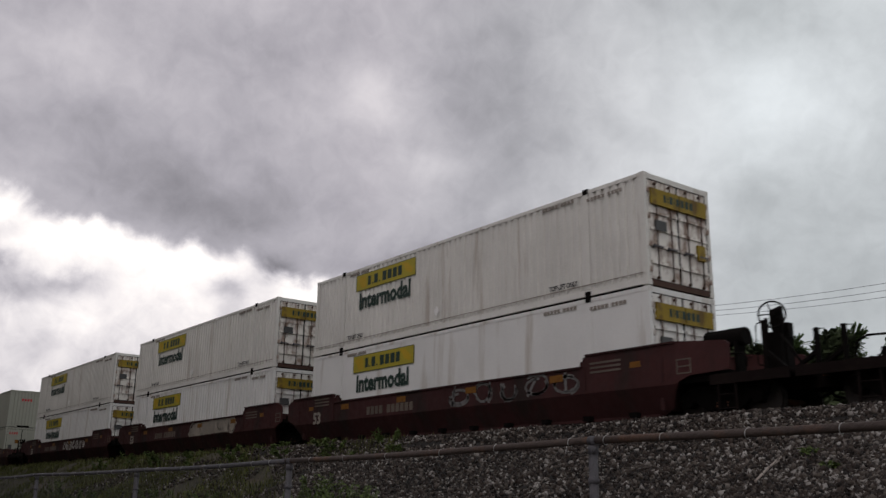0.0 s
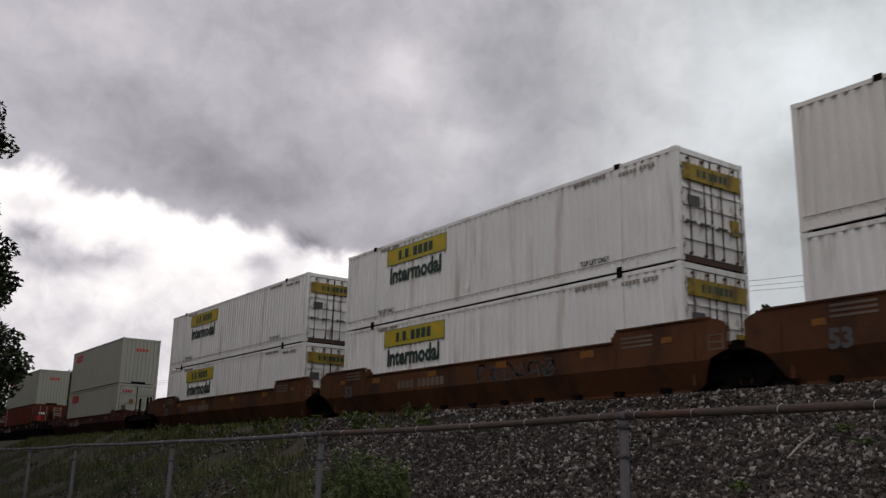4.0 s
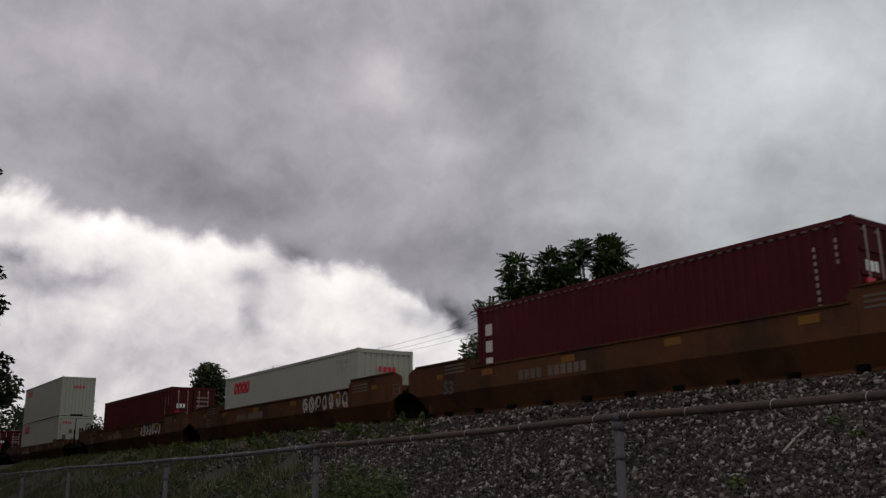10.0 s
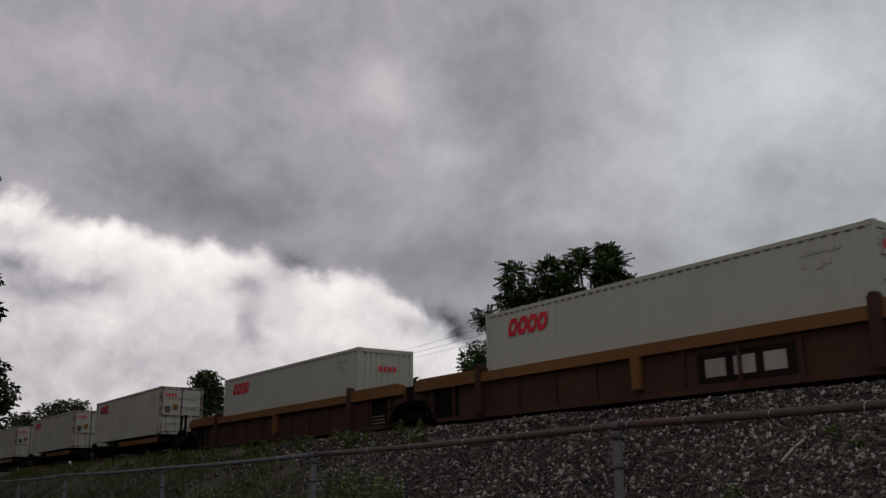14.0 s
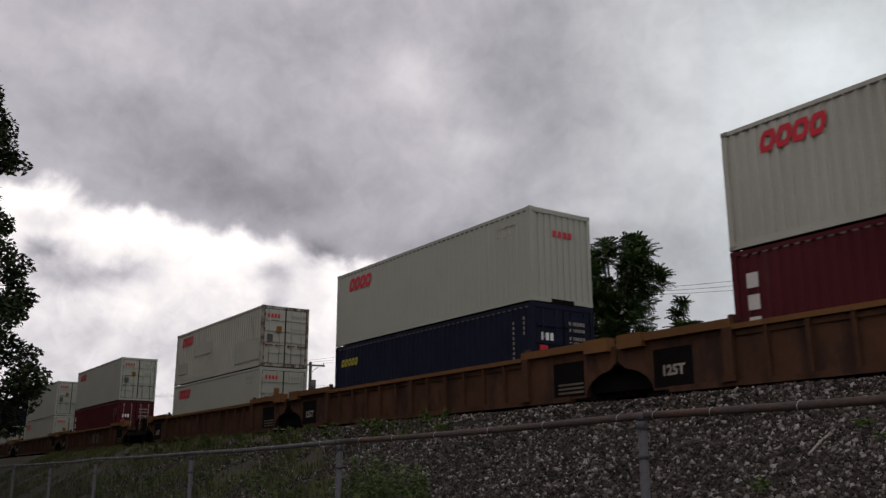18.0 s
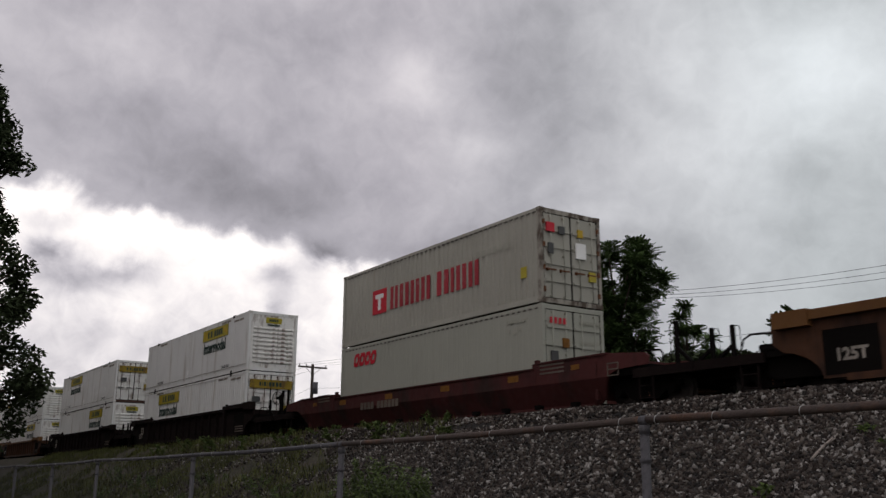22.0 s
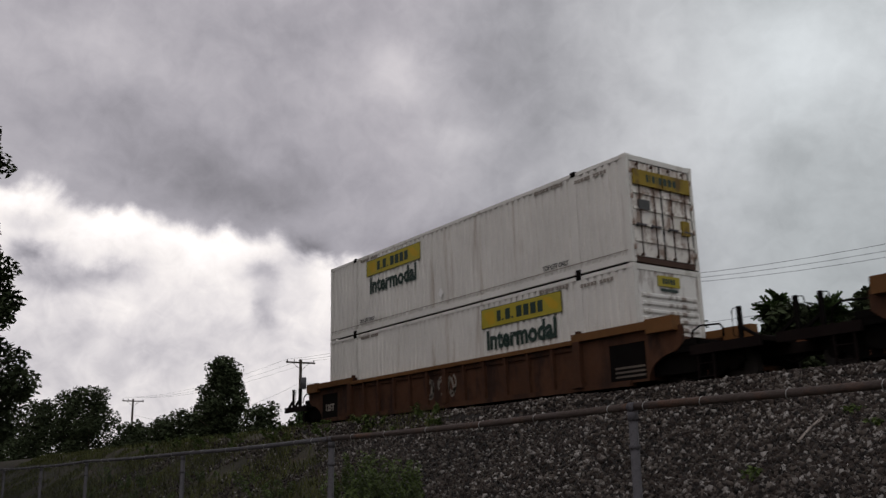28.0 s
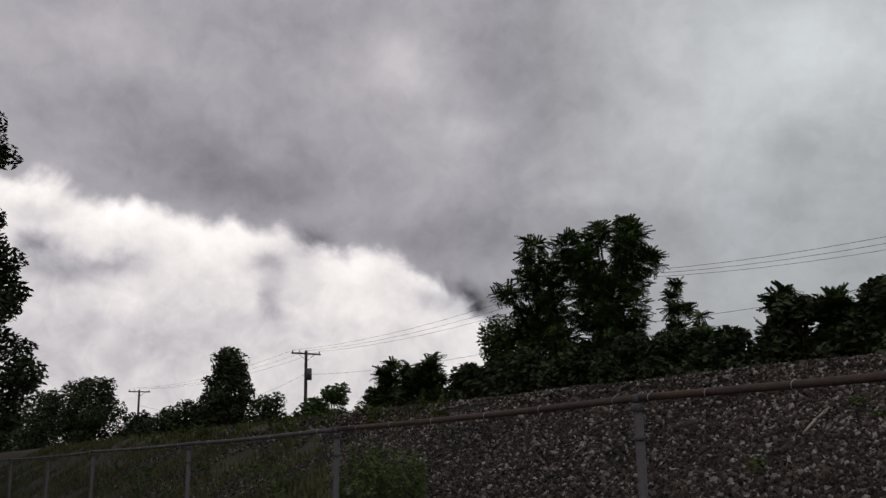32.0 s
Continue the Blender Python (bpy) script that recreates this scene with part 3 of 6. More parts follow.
def container(size, paint, end, extra, label, group, high=HIGH):
    """end: 'door' or 'front', the end that leads."""
    root = thing("shipping_container", label, "shipping container", group)
    L, W, H = LEN[size], WIDE[size], high
    hx, hy = W / 2, L / 2
    k = f"{size}" if high == HIGH else f"{size}low"
    smooth = "flat" in extra
    pitch, depth = (0.27, 0.05) if size == 53 else (0.275, 0.04)
    if smooth:
        pitch, depth = (0.62, 0.006) if size == 53 else (0.275, 0.009)
    kk = k + ("s" if smooth else "")

    def side_near(bm):
        corrugated(bm, L - 0.24, 0.17, H - 0.1, -hx + 0.012, pitch, depth)

    def side_far(bm):
        block(bm, hx - 0.05, hx - 0.015, -hy + 0.12, hy - 0.12, 0.17, H - 0.1)

    def roof(bm):
        block(bm, -hx + 0.03, hx - 0.03, -hy + 0.06, hy - 0.06, H - 0.07, H - 0.02)
        for i in range(int(L / 0.6)):
            y = -hy + 0.3 + i * 0.6
            block(bm, -hx + 0.1, hx - 0.1, y, y + 0.25, H - 0.02, H - 0.004)

    def floor(bm):
        block(bm, -hx + 0.05, hx - 0.05, -hy + 0.1, hy - 0.1, 0.06, 0.16)

    def post(bm):
        block(bm, -0.06, 0.06, -0.075, 0.075, 0.1, H - 0.1)

    def top_rail(bm):
        block(bm, -0.03, 0.03, -hy + 0.12, hy - 0.12, H - 0.11, H - 0.012)

    # dark dashes that paint the shadow of the side folds under the top rail
    def shade_dashes(bm):
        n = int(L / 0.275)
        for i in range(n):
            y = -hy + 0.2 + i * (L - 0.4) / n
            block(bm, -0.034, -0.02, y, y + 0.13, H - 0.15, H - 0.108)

    def bottom_rail(bm):
        block(bm, -0.045, 0.02, -hy + 0.1, hy - 0.1, 0.02, 0.055)
        block(bm, -0.03, 0.03, -hy + 0.1, hy - 0.1, 0.055, 0.19)

    def casting(bm):
        block(bm, -0.08, 0.08, -0.09, 0.09, -0.06, 0.06)
        block(bm, -0.086, -0.08, -0.04, 0.04, -0.03, 0.03)

    def end_rail(bm):
        block(bm, -hx + 0.12, hx - 0.12, -0.05, 0.06, -0.07, 0.07)

    side = piece("side_panel", "side_near" + kk, side_near, paint, root)
    piece("side_panel", "side_far" + k, side_far, paint, root)
    piece("roof_panel", "roof" + k, roof, paint, root)
    piece("floor_panel", "floor" + k, floor, "black", root)
    frame_mat = "rust_edge" if "rusty" in extra else paint
    for x in (-hx + 0.065, hx - 0.065):
        for y in (-hy + 0.08, hy - 0.08):
            piece("corner_post", "post" + k, post, frame_mat if y < 0 else paint, root, (x, y, 0))
        piece("top_rail", "top_rail" + k, top_rail, paint, root, (x - 0.03 if x < 0 else x + 0.03, 0, 0))
        piece("bottom_rail", "bottom_rail" + k, bottom_rail, paint, root, (x - 0.025 if x < 0 else x + 0.025, 0, 0))
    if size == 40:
        piece("rail_pocket_print", "shade_dashes" + k, shade_dashes, "grime", root, (-hx + 0.035, 0, 0), "painted shadow dashes under the top rail")
    cast_y = [hy - 0.09, -hy + 0.09]
    for x in (-hx + 0.08, hx - 0.08):
        for y in cast_y:
            for z in (0.06, H - 0.06):
                piece("corner_casting", "casting", casting, "rust_edge" if "rusty" in extra else paint, root, (x, y, z))
    if size == 53:
        def seam(bm):
            block(bm, -0.002, 0.08, -0.1, 0.1, 0.19, H - 0.11)

        def lifting_pocket(bm):
            block(bm, -0.02, 0.16, -0.09, 0.09, -0.07, 0.07)
        # thin duller strip along the side, above the bottom rail
        def line(bm):
            block(bm, -0.014, 0.0, -hy + 0.12, hy - 0.12, 0.3, 0.318)
        piece("rub_line", "rub_line", line, "dim_decal", root, (-hx - 0.006, 0, 0))
        for y in (-6.09, 6.09):
            piece("lifting_post", "seam", seam, paint, root, (-hx, y, 0))
            for z in (0.06, H - 0.05):
                piece("lifting_pocket", "lifting_pocket", lifting_pocket, "black", root, (-hx, y, z), "dark lifting pocket")
    for z in (0.08, H - 0.08):
        piece("end_rail", "end_rail" + k, end_rail, extra.get("sill", frame_mat) if z < 1 else frame_mat, root, (0, -hy + 0.06, z))

    # the leading end
    ey = -hy + 0.03
    if end == "door":
        w = W / 2 - 0.14

        def leaf(bm):
            door_leaf(bm, w, H - 0.3, 4 if size == 40 else 5)

        def rod(bm):
            tube(bm, (0, -0.055, 0.02), (0, -0.055, H - 0.32), 0.017, n=6)
            for z in (0.06, 1.3, H - 0.4):
                block(bm, -0.035, 0.035, -0.065, 0.0, z - 0.025, z + 0.025)

        def handle(bm):
            block(bm, -0.17, 0.17, -0.09, -0.06, -0.02, 0.02)
            block(bm, -0.17, -0.11, -0.06, 0.0, -0.045, 0.045)

        def hinge(bm):
            block(bm, -0.035, 0.035, -0.05, 0.02, -0.07, 0.07)

        piece("door_gasket", "gasket" + k, lambda bm: block(bm, -0.022, 0.022, ey - 0.006, ey + 0.05, 0.16, H - 0.16), "black", root)
        def seal(bm):
            h = H - 0.3
            for x0, x1, z0, z1 in ((-w / 2, -w / 2 + 0.022, 0, h), (w / 2 - 0.022, w / 2, 0, h), (-w / 2, w / 2, 0, 0.022), (-w / 2, w / 2, h - 0.022, h)):
                block(bm, x0, x1, -0.006, 0.0, z0, z1)
        for sx in (-1, 1):
            lf = piece("door", "leaf" + k, leaf, extra.get("door", paint), root, (sx * (w / 2 + 0.008), ey, 0.15), "container door leaf with cross ribs")
            piece("door_seal", "seal" + k, seal, "black", lf)
            for ox in (-0.22 * w, 0.26 * w):
                piece("locking_rod", "rod" + k, rod, extra.get("rod", paint), lf, (sx * ox, 0, 0))
                piece("handle", "door_handle", handle, "rust" if "rusty" in extra else "galv", lf, (sx * ox, 0, 0.85))
            for z in (0.25, 0.9, 1.6, 2.3):
                piece("hinge", "hinge", hinge, "rust" if "rusty" in extra else extra.get("door", paint), lf, (sx * w / 2, -0.01, z))
    elif size == 40:
        def front(bm):
            corrugated(bm, W - 0.24, 0.15, H - 0.15, ey - 0.005, 0.25, 0.045, "x")
            block(bm, -hx + 0.12, hx - 0.12, ey + 0.05, ey + 0.07, 0.15, H - 0.15)
        piece("front_wall", "front" + k, front, paint, root)

        def recess(bm):
            block(bm, -0.45, 0.45, -0.02, 0.03, -0.09, 0.07)
        piece("gooseneck_recess", "recess", recess, "black", root, (0, -hy + 0.02, 0.05), "dark gooseneck recess")
    else:
        def nose(bm):
            block(bm, -hx + 0.12, hx - 0.12, ey, ey + 0.06, 0.15, H - 0.15)

        def rib(bm):
            v = block(bm, -hx + 0.26, hx - 0.26, -0.055, 0.0, -0.075, 0.06)
            for q in v:
                if q.co.y < -0.01:
                    q.co.z *= 0.45
        wall = piece("front_wall", "nose53", nose, "soiled_white", root)
        for i in range(9):
            piece("rib", "nose_rib", rib, "soiled_white", wall, (0, ey, 0.45 + i * 0.205))
    return root


def jb_marks(root, end, side_logo=True, tag=True, faded=False):
    """Yellow company panel (a plain mark) over the word that reads Intermodal."""
    hx, hy, H = 1.295, 8.075, HIGH
    if side_logo:
        c = 3.4 if end == "door" else -3.55

        def panel(bm):
            block(bm, -0.006, 0.006, -1.82, 1.82, -0.3, 0.3)

        def frame_lines(bm):
            for z in (-0.3, 0.285):
                block(bm, -0.01, 0.0, -1.82, 1.82, z, z + 0.015)
            for y in (-1.82, 1.805):
                block(bm, -0.01, 0.0, y, y + 0.015, -0.3, 0.3)

        def word(bm):
            y = 1.05
            for w in (0.18, 0.07, 0.22, 0.07, 0.0, 0.24, 0.24, 0.24, 0.22):
                if w:
                    hgt = 0.17 if w > 0.1 else -0.1
                    block(bm, -0.012, 0.0, y - w, y, -0.16, hgt)
                y -= w + 0.075

        def scroll(bm):
            prism(bm, [(1.7, 0.12), (1.55, 0.2), (1.2, 0.22), (1.15, -0.2), (1.45, -0.22), (1.6, 0.0)], -0.009, 0.0)
            prism(bm, [(-1.0, 0.25), (-1.35, 0.2), (-1.7, -0.05), (-1.6, -0.2), (-1.3, -0.1), (-1.15, 0.1)], -0.009, 0.0)
        p = piece("company_panel", "jb_panel", panel, "yellow", root, (-hx - 0.002, c, 2.33), "yellow company panel with dark block marks")
        piece("panel_border", "jb_border", frame_lines, "green_black", p)
        piece("panel_print", "jb_word", word, "green_black", p)
        piece("scroll_print", "jb_scroll", scroll, "gold", p)
        lettering("lettering", "Intermodal", 0.78, "green_black", root, (-hx - 0.006, c + 0.02, 1.62), "dark green lettering reading Intermodal", 0.92)
    for y in (-5.2, 5.2):
        lettering("small_lettering", "TOP LIFT ONLY", 0.19, "dark_print", root, (-hx - 0.006, y, 0.42), "", 0.8)

    def code(bm):
        bars(bm, [(y - 0.05, y + 0.04, 0, 0.1) for y in (0.0, 0.13, 0.26, 0.39, 0.6, 0.73, 0.86, 0.99, 1.12)], 0)
    for y in (-7.3, -5.6, 4.5):
        piece("number_print", "code_marks", code, "dim_decal", root, (-hx - 0.002, y, 2.55 if y < -6 else 2.66))

    def placard(bm):
        prism(bm, [(0.14, 0), (0, 0.17), (-0.14, 0), (0, -0.17)], -0.01, 0.0)
    piece("placard_holder", "placard", placard, "white_decal", root, (-hx - 0.004, 0.4, 0.62))
    if end == "door":
        def band(bm):
            for x0, x1 in ((-1.1, -0.02), (0.02, 1.1)):
                block(bm, x0, x1, -0.052, 0.0, -0.21, 0.21)

        def band_word(bm):
            x = -0.62
            for w in (0.09, 0.03, 0.11, 0.03, 0.13, 0.13, 0.13, 0.12):
                block(bm, x, x + w, -0.057, 0.0, -0.1, 0.1)
                x += w + 0.055
        b = piece("company_panel", "door_band", band, "door_yellow", root, (0, -hy - 0.002, 2.29), "rust-streaked yellow company band across the doors")
        piece("panel_print", "door_band_word", band_word, "green_black", b)

        def vent(bm):
            block(bm, -0.2, 0.2, -0.052, 0.0, -0.13, 0.13)
        piece("placard", "door_placard", vent, "dark_print", root, (-0.75, -hy - 0.002, 1.55))
        piece("sticker", "door_sticker", lambda bm: block(bm, -0.15, 0.15, -0.052, 0.0, -0.2, 0.2), "door_yellow", root, (0.82, -hy - 0.002, 1.1), "yellow warning sticker")
    elif tag:
        def small(bm):
            block(bm, -0.42, 0.42, -0.012, 0.0, -0.14, 0.14)

        def small_word(bm):
            for i in range(5):
                block(bm, -0.25 + i * 0.1, -0.18 + i * 0.1, -0.018, 0.0, -0.07, 0.07)
            block(bm, -0.32, 0.32, -0.012, 0.0, -0.27, -0.2)
        b = piece("company_panel", "nose_tag", small, "yellow", root, (0, -hy + 0.0, 2.5), "small yellow company panel")
        piece("panel_print", "nose_tag_word", small_word, "green_black", b)


def oo_marks(root, end, worn=False, drop=0.0):
    """Red slanted marks in place of the company's name, and small dark codes."""
    hx, hy = 1.22, 6.095
    piece("company_mark", "red_marks", lambda bm: slanted_marks(bm, 4, 0.47, 0.6, -0.05, 0), "red_decal", root, (-hx - 0.002, 4.2, 2.33 - drop), "row of slanted red company marks")

    def code(bm):
        bars(bm, [(-y - 0.05, -y + 0.04, 0, 0.1) for y in (0.0, 0.13, 0.26, 0.39, 0.55, 0.68, 0.81)] + [(-0.62, -0.5, -0.25, -0.12), (-0.42, -0.26, -0.32, -0.12), (-0.1, 0.04, -0.25, -0.14)], 0)
    piece("number_print", "oo_code", code, "patch", root, (-hx - 0.002, -4.5, 2.45 - drop))
    if end == "door":
        def small(bm):
            for i in range(4):
                x = -0.95 + i * 0.17
                block(bm, x, x + 0.1, -0.01, 0.0, -0.09, 0.09)
        piece("company_mark", "oo_door", small, "red_decal", root, (0.02, -hy - 0.002, 2.42 - drop), "small red company marks")
        piece("sticker", "oo_sticker", lambda bm: block(bm, -0.12, 0.12, -0.052, 0.0, -0.14, 0.14), "amber", root, (-0.35, -hy - 0.002, 1.78 - drop), "orange sticker")
        piece("placard", "oo_placard", lambda bm: block(bm, -0.13, 0.13, -0.052, 0.0, -0.17, 0.17), "dark_print", root, (-0.8, -hy - 0.002, 1.35))
        piece("number_print", "oo_numbers", lambda bm: [block(bm, 0.2 + i * 0.11, 0.28 + i * 0.11, -0.01, 0.0, z, z + 0.09) for i in range(7) for z in (0.0, -0.6, -0.75)] and None, "patch", root, (0.05, -hy - 0.002, 2.4 - drop))
    else:
        def mid(bm):
            for i in range(4):
                x = -0.42 + i * 0.21
                block(bm, x, x + 0.13, -0.01, 0.0, -0.1, 0.1)
        piece("company_mark", "oo_front", mid, "red_decal", root, (0.1, -hy + 0.015, 2.15 - drop), "small red company marks")
    if worn:
        for key, y0, y1, z0, z1 in (("patch_a", 0.4, 3.0, 1.35, 1.95), ("patch_b", 4.0, 5.6, 0.55, 1.15), ("patch_c", -5.9, -2.9, 0.35, 1.35)):
            piece("overpainted_patch", key, lambda bm, a=(y0, y1, z0, z1): bars(bm, [a], 0), "patch", root, (-hx - 0.001, 0, 0), "duller overpainted patch")


def lease_marks(root, mark, many=False):
    """Upright white letters near the rear corner and codes by the leading one, as plain marks."""
    hx, hy = 1.22, 6.095
    if mark == "column":
        piece("company_mark", "column_marks" + str(many), lambda bm: bars(bm, [(-0.1, 0.1, 2.27 - i * 0.34, 2.5 - i * 0.34) for i in range(6)] if many else [(-0.15, 0.15, 2.0 - i * 0.5, 2.34 - i * 0.5) for i in range(3)], 0), "chalk_decal", root, (-hx - 0.002, 5.55, 0), "column of white company marks")
    elif mark == "picture":
        def pic(bm):
            bars(bm, [(-0.9, 0.9, -0.48, 0.48)], 0)
        p = piece("company_panel", "picture_panel", pic, "dark_print", root, (-hx - 0.001, 4.95, 2.37), "dark company panel with a light tower and green hills")
        piece("panel_border", "picture_border", lambda bm: bars(bm, [(-0.94, 0.94, 0.48, 0.51), (-0.94, 0.94, -0.51, -0.48), (0.91, 0.94, -0.48, 0.48), (-0.94, -0.91, -0.48, 0.48)], 0), "white_decal", p, (-0.003, 0, 0))
        piece("panel_print", "picture_marks", lambda bm: bars(bm, [(0.6, 0.78, -0.4, 0.1), (0.28, 0.5, -0.3, 0.02)] + [(0.2 - i * 0.22, 0.36 - i * 0.22, -0.28, -0.06) for i in range(1, 6)], 0), "white_decal", p, (-0.004, 0, 0))
        piece("panel_field", "picture_field", lambda bm: prism(bm, [(0.3, 0.1), (-0.88, 0.1), (-0.88, 0.4), (-0.2, 0.3)], -0.004, 0.0), "weed_paint", p, (-0.004, 0, 0))
        p.scale = (1, 0.7, 0.55)
    elif mark == "gold":
        piece("company_mark", "gold_marks", lambda bm: slanted_marks(bm, 5, 0.26, 0.34, 0.0, 0), "yellow", root, (-hx - 0.002, 4.9, 2.2), "yellow company marks")
    piece("number_print", "lease_code", lambda bm: bars(bm, [(-0.025, 0.025, 2.3 - i * 0.15, 2.39 - i * 0.15) for i in range(11)] + [(-0.52, -0.47, 2.4 - i * 0.15, 2.49 - i * 0.15) for i in range(4)] + [(-0.6, -0.35, 0.75, 1.0)], 0), "dim_decal", root, (-hx - 0.002, -5.2, 0))
    piece("number_print", "lease_door", lambda bm: [block(bm, 0.15 + i * 0.11, 0.22 + i * 0.11, -0.01, 0.0, z, z + 0.1) for i in range(6) for z in (0.0, -0.2, -0.45, -0.6)] and None, "dim_decal", root, (0.05, -hy - 0.002, 2.3))
    piece("sticker", "lease_sticker", lambda bm: block(bm, -0.14, 0.14, -0.052, 0.0, -0.17, 0.17), "red_decal", root, (-0.85, -hy - 0.002, 1.45), "red and white sticker")
    piece("company_mark", "lease_door_mark", lambda bm: [block(bm, -0.9 + i * 0.17, -0.79 + i * 0.17, -0.01, 0.0, -0.12, 0.1) for i in range(3)] and None, "white_decal", root, (0.0, -hy - 0.002, 1.9))


def ym_marks(root):
    hx, hy = 1.22, 6.095
    p = piece("company_mark", "ym_square", lambda bm: bars(bm, [(-0.5, 0.5, -0.46, 0.46)], 0), "red_decal", root, (-hx - 0.002, 3.2, 1.45), "red square company mark")
    piece("mark_figure", "ym_tee", lambda bm: bars(bm, [(-0.3, 0.3, 0.12, 0.28), (-0.1, 0.1, -0.32, 0.12)], 0), "white_decal", p, (-0.004, 0, 0))

    def word(bm):
        y = 2.4
        for w in (0.5, 0.6, 0.55, 0.55, 0, 0.68, 0.18, 0.55, 0.55):
            if w > 0.3:
                prism(bm, [(y - w, -0.42), (y - w * 0.62, -0.42), (y - w * 0.62, 0.42), (y - w, 0.42)], -0.004, 0.01)
                prism(bm, [(y - w * 0.38, -0.42), (y, -0.42), (y, 0.42), (y - w * 0.38, 0.42)], -0.004, 0.01)
            elif w:
                bars(bm, [(y - w, y, -0.42, 0.42)], 0)
            y -= w + (0.14 if w else 0.3)
    piece("company_mark", "ym_word", word, "faded_red", root, (-hx - 0.002, 0, 1.45), "red company block marks")
    for key, x, z, w, h, mat in (("ym_door_a", -0.85, 2.3, 0.16, 0.14, "red_decal"), ("ym_door_b", -0.4, 2.25, 0.12, 0.12, "dark_print"), ("ym_door_c", -0.85, 1.65, 0.1, 0.16, "dark_print"),
                                 ("ym_door_d", 0.35, 1.7, 0.2, 0.24, "white_decal"), ("ym_door_e", 0.8, 0.95, 0.13, 0.15, "yellow"), ("ym_door_f", 0.35, 2.25, 0.1, 0.12, "gold")):
        piece("placard", key, lambda bm, a=(w, h): block(bm, -a[0], a[0], -0.052, 0.0, -a[1], a[1]), mat, root, (x, -hy - 0.002, z))
    piece("sticker", "ym_side_sticker", lambda bm: bars(bm, [(-0.14, 0.14, -0.17, 0.17)], 0), "yellow", root, (-hx - 0.002, -5.3, 1.0), "yellow sticker")
    piece("number_print", "ym_code", lambda bm: bars(bm, [(-0.1 - i * 0.3, 0.08 - i * 0.3, -0.1, 0.1) for i in range(6)], 0), "patch", root, (-hx - 0.002, -3.0, 2.0))


M["rust_edge"] = material("rust_stained_grey_paint", (0.3, 0.28, 0.24), 0.85, stain=(0.05, 0.03, 0.022), stain_at=0.45, stain_scale=3.5, streak=0.5, spread=0.15, bump=0.004, spec=0.06)
M["dark_rust"] = material("dark_rust_streaks", (0.07, 0.04, 0.03), 0.8, spread=0.3, bump=0)
M["faded_red"] = material("faded_red_decal", (0.3, 0.03, 0.04), 0.6, spread=0.2, stain=(0.3, 0.2, 0.19), stain_at=0.6, stain_scale=3, bump=0)
M["weed_paint"] = material("green_yellow_decal", (0.4, 0.45, 0.08), 0.5, bump=0)

J = "white corrugated fifty-three foot container with yellow panel"
O = "light grey forty foot container with red marks"


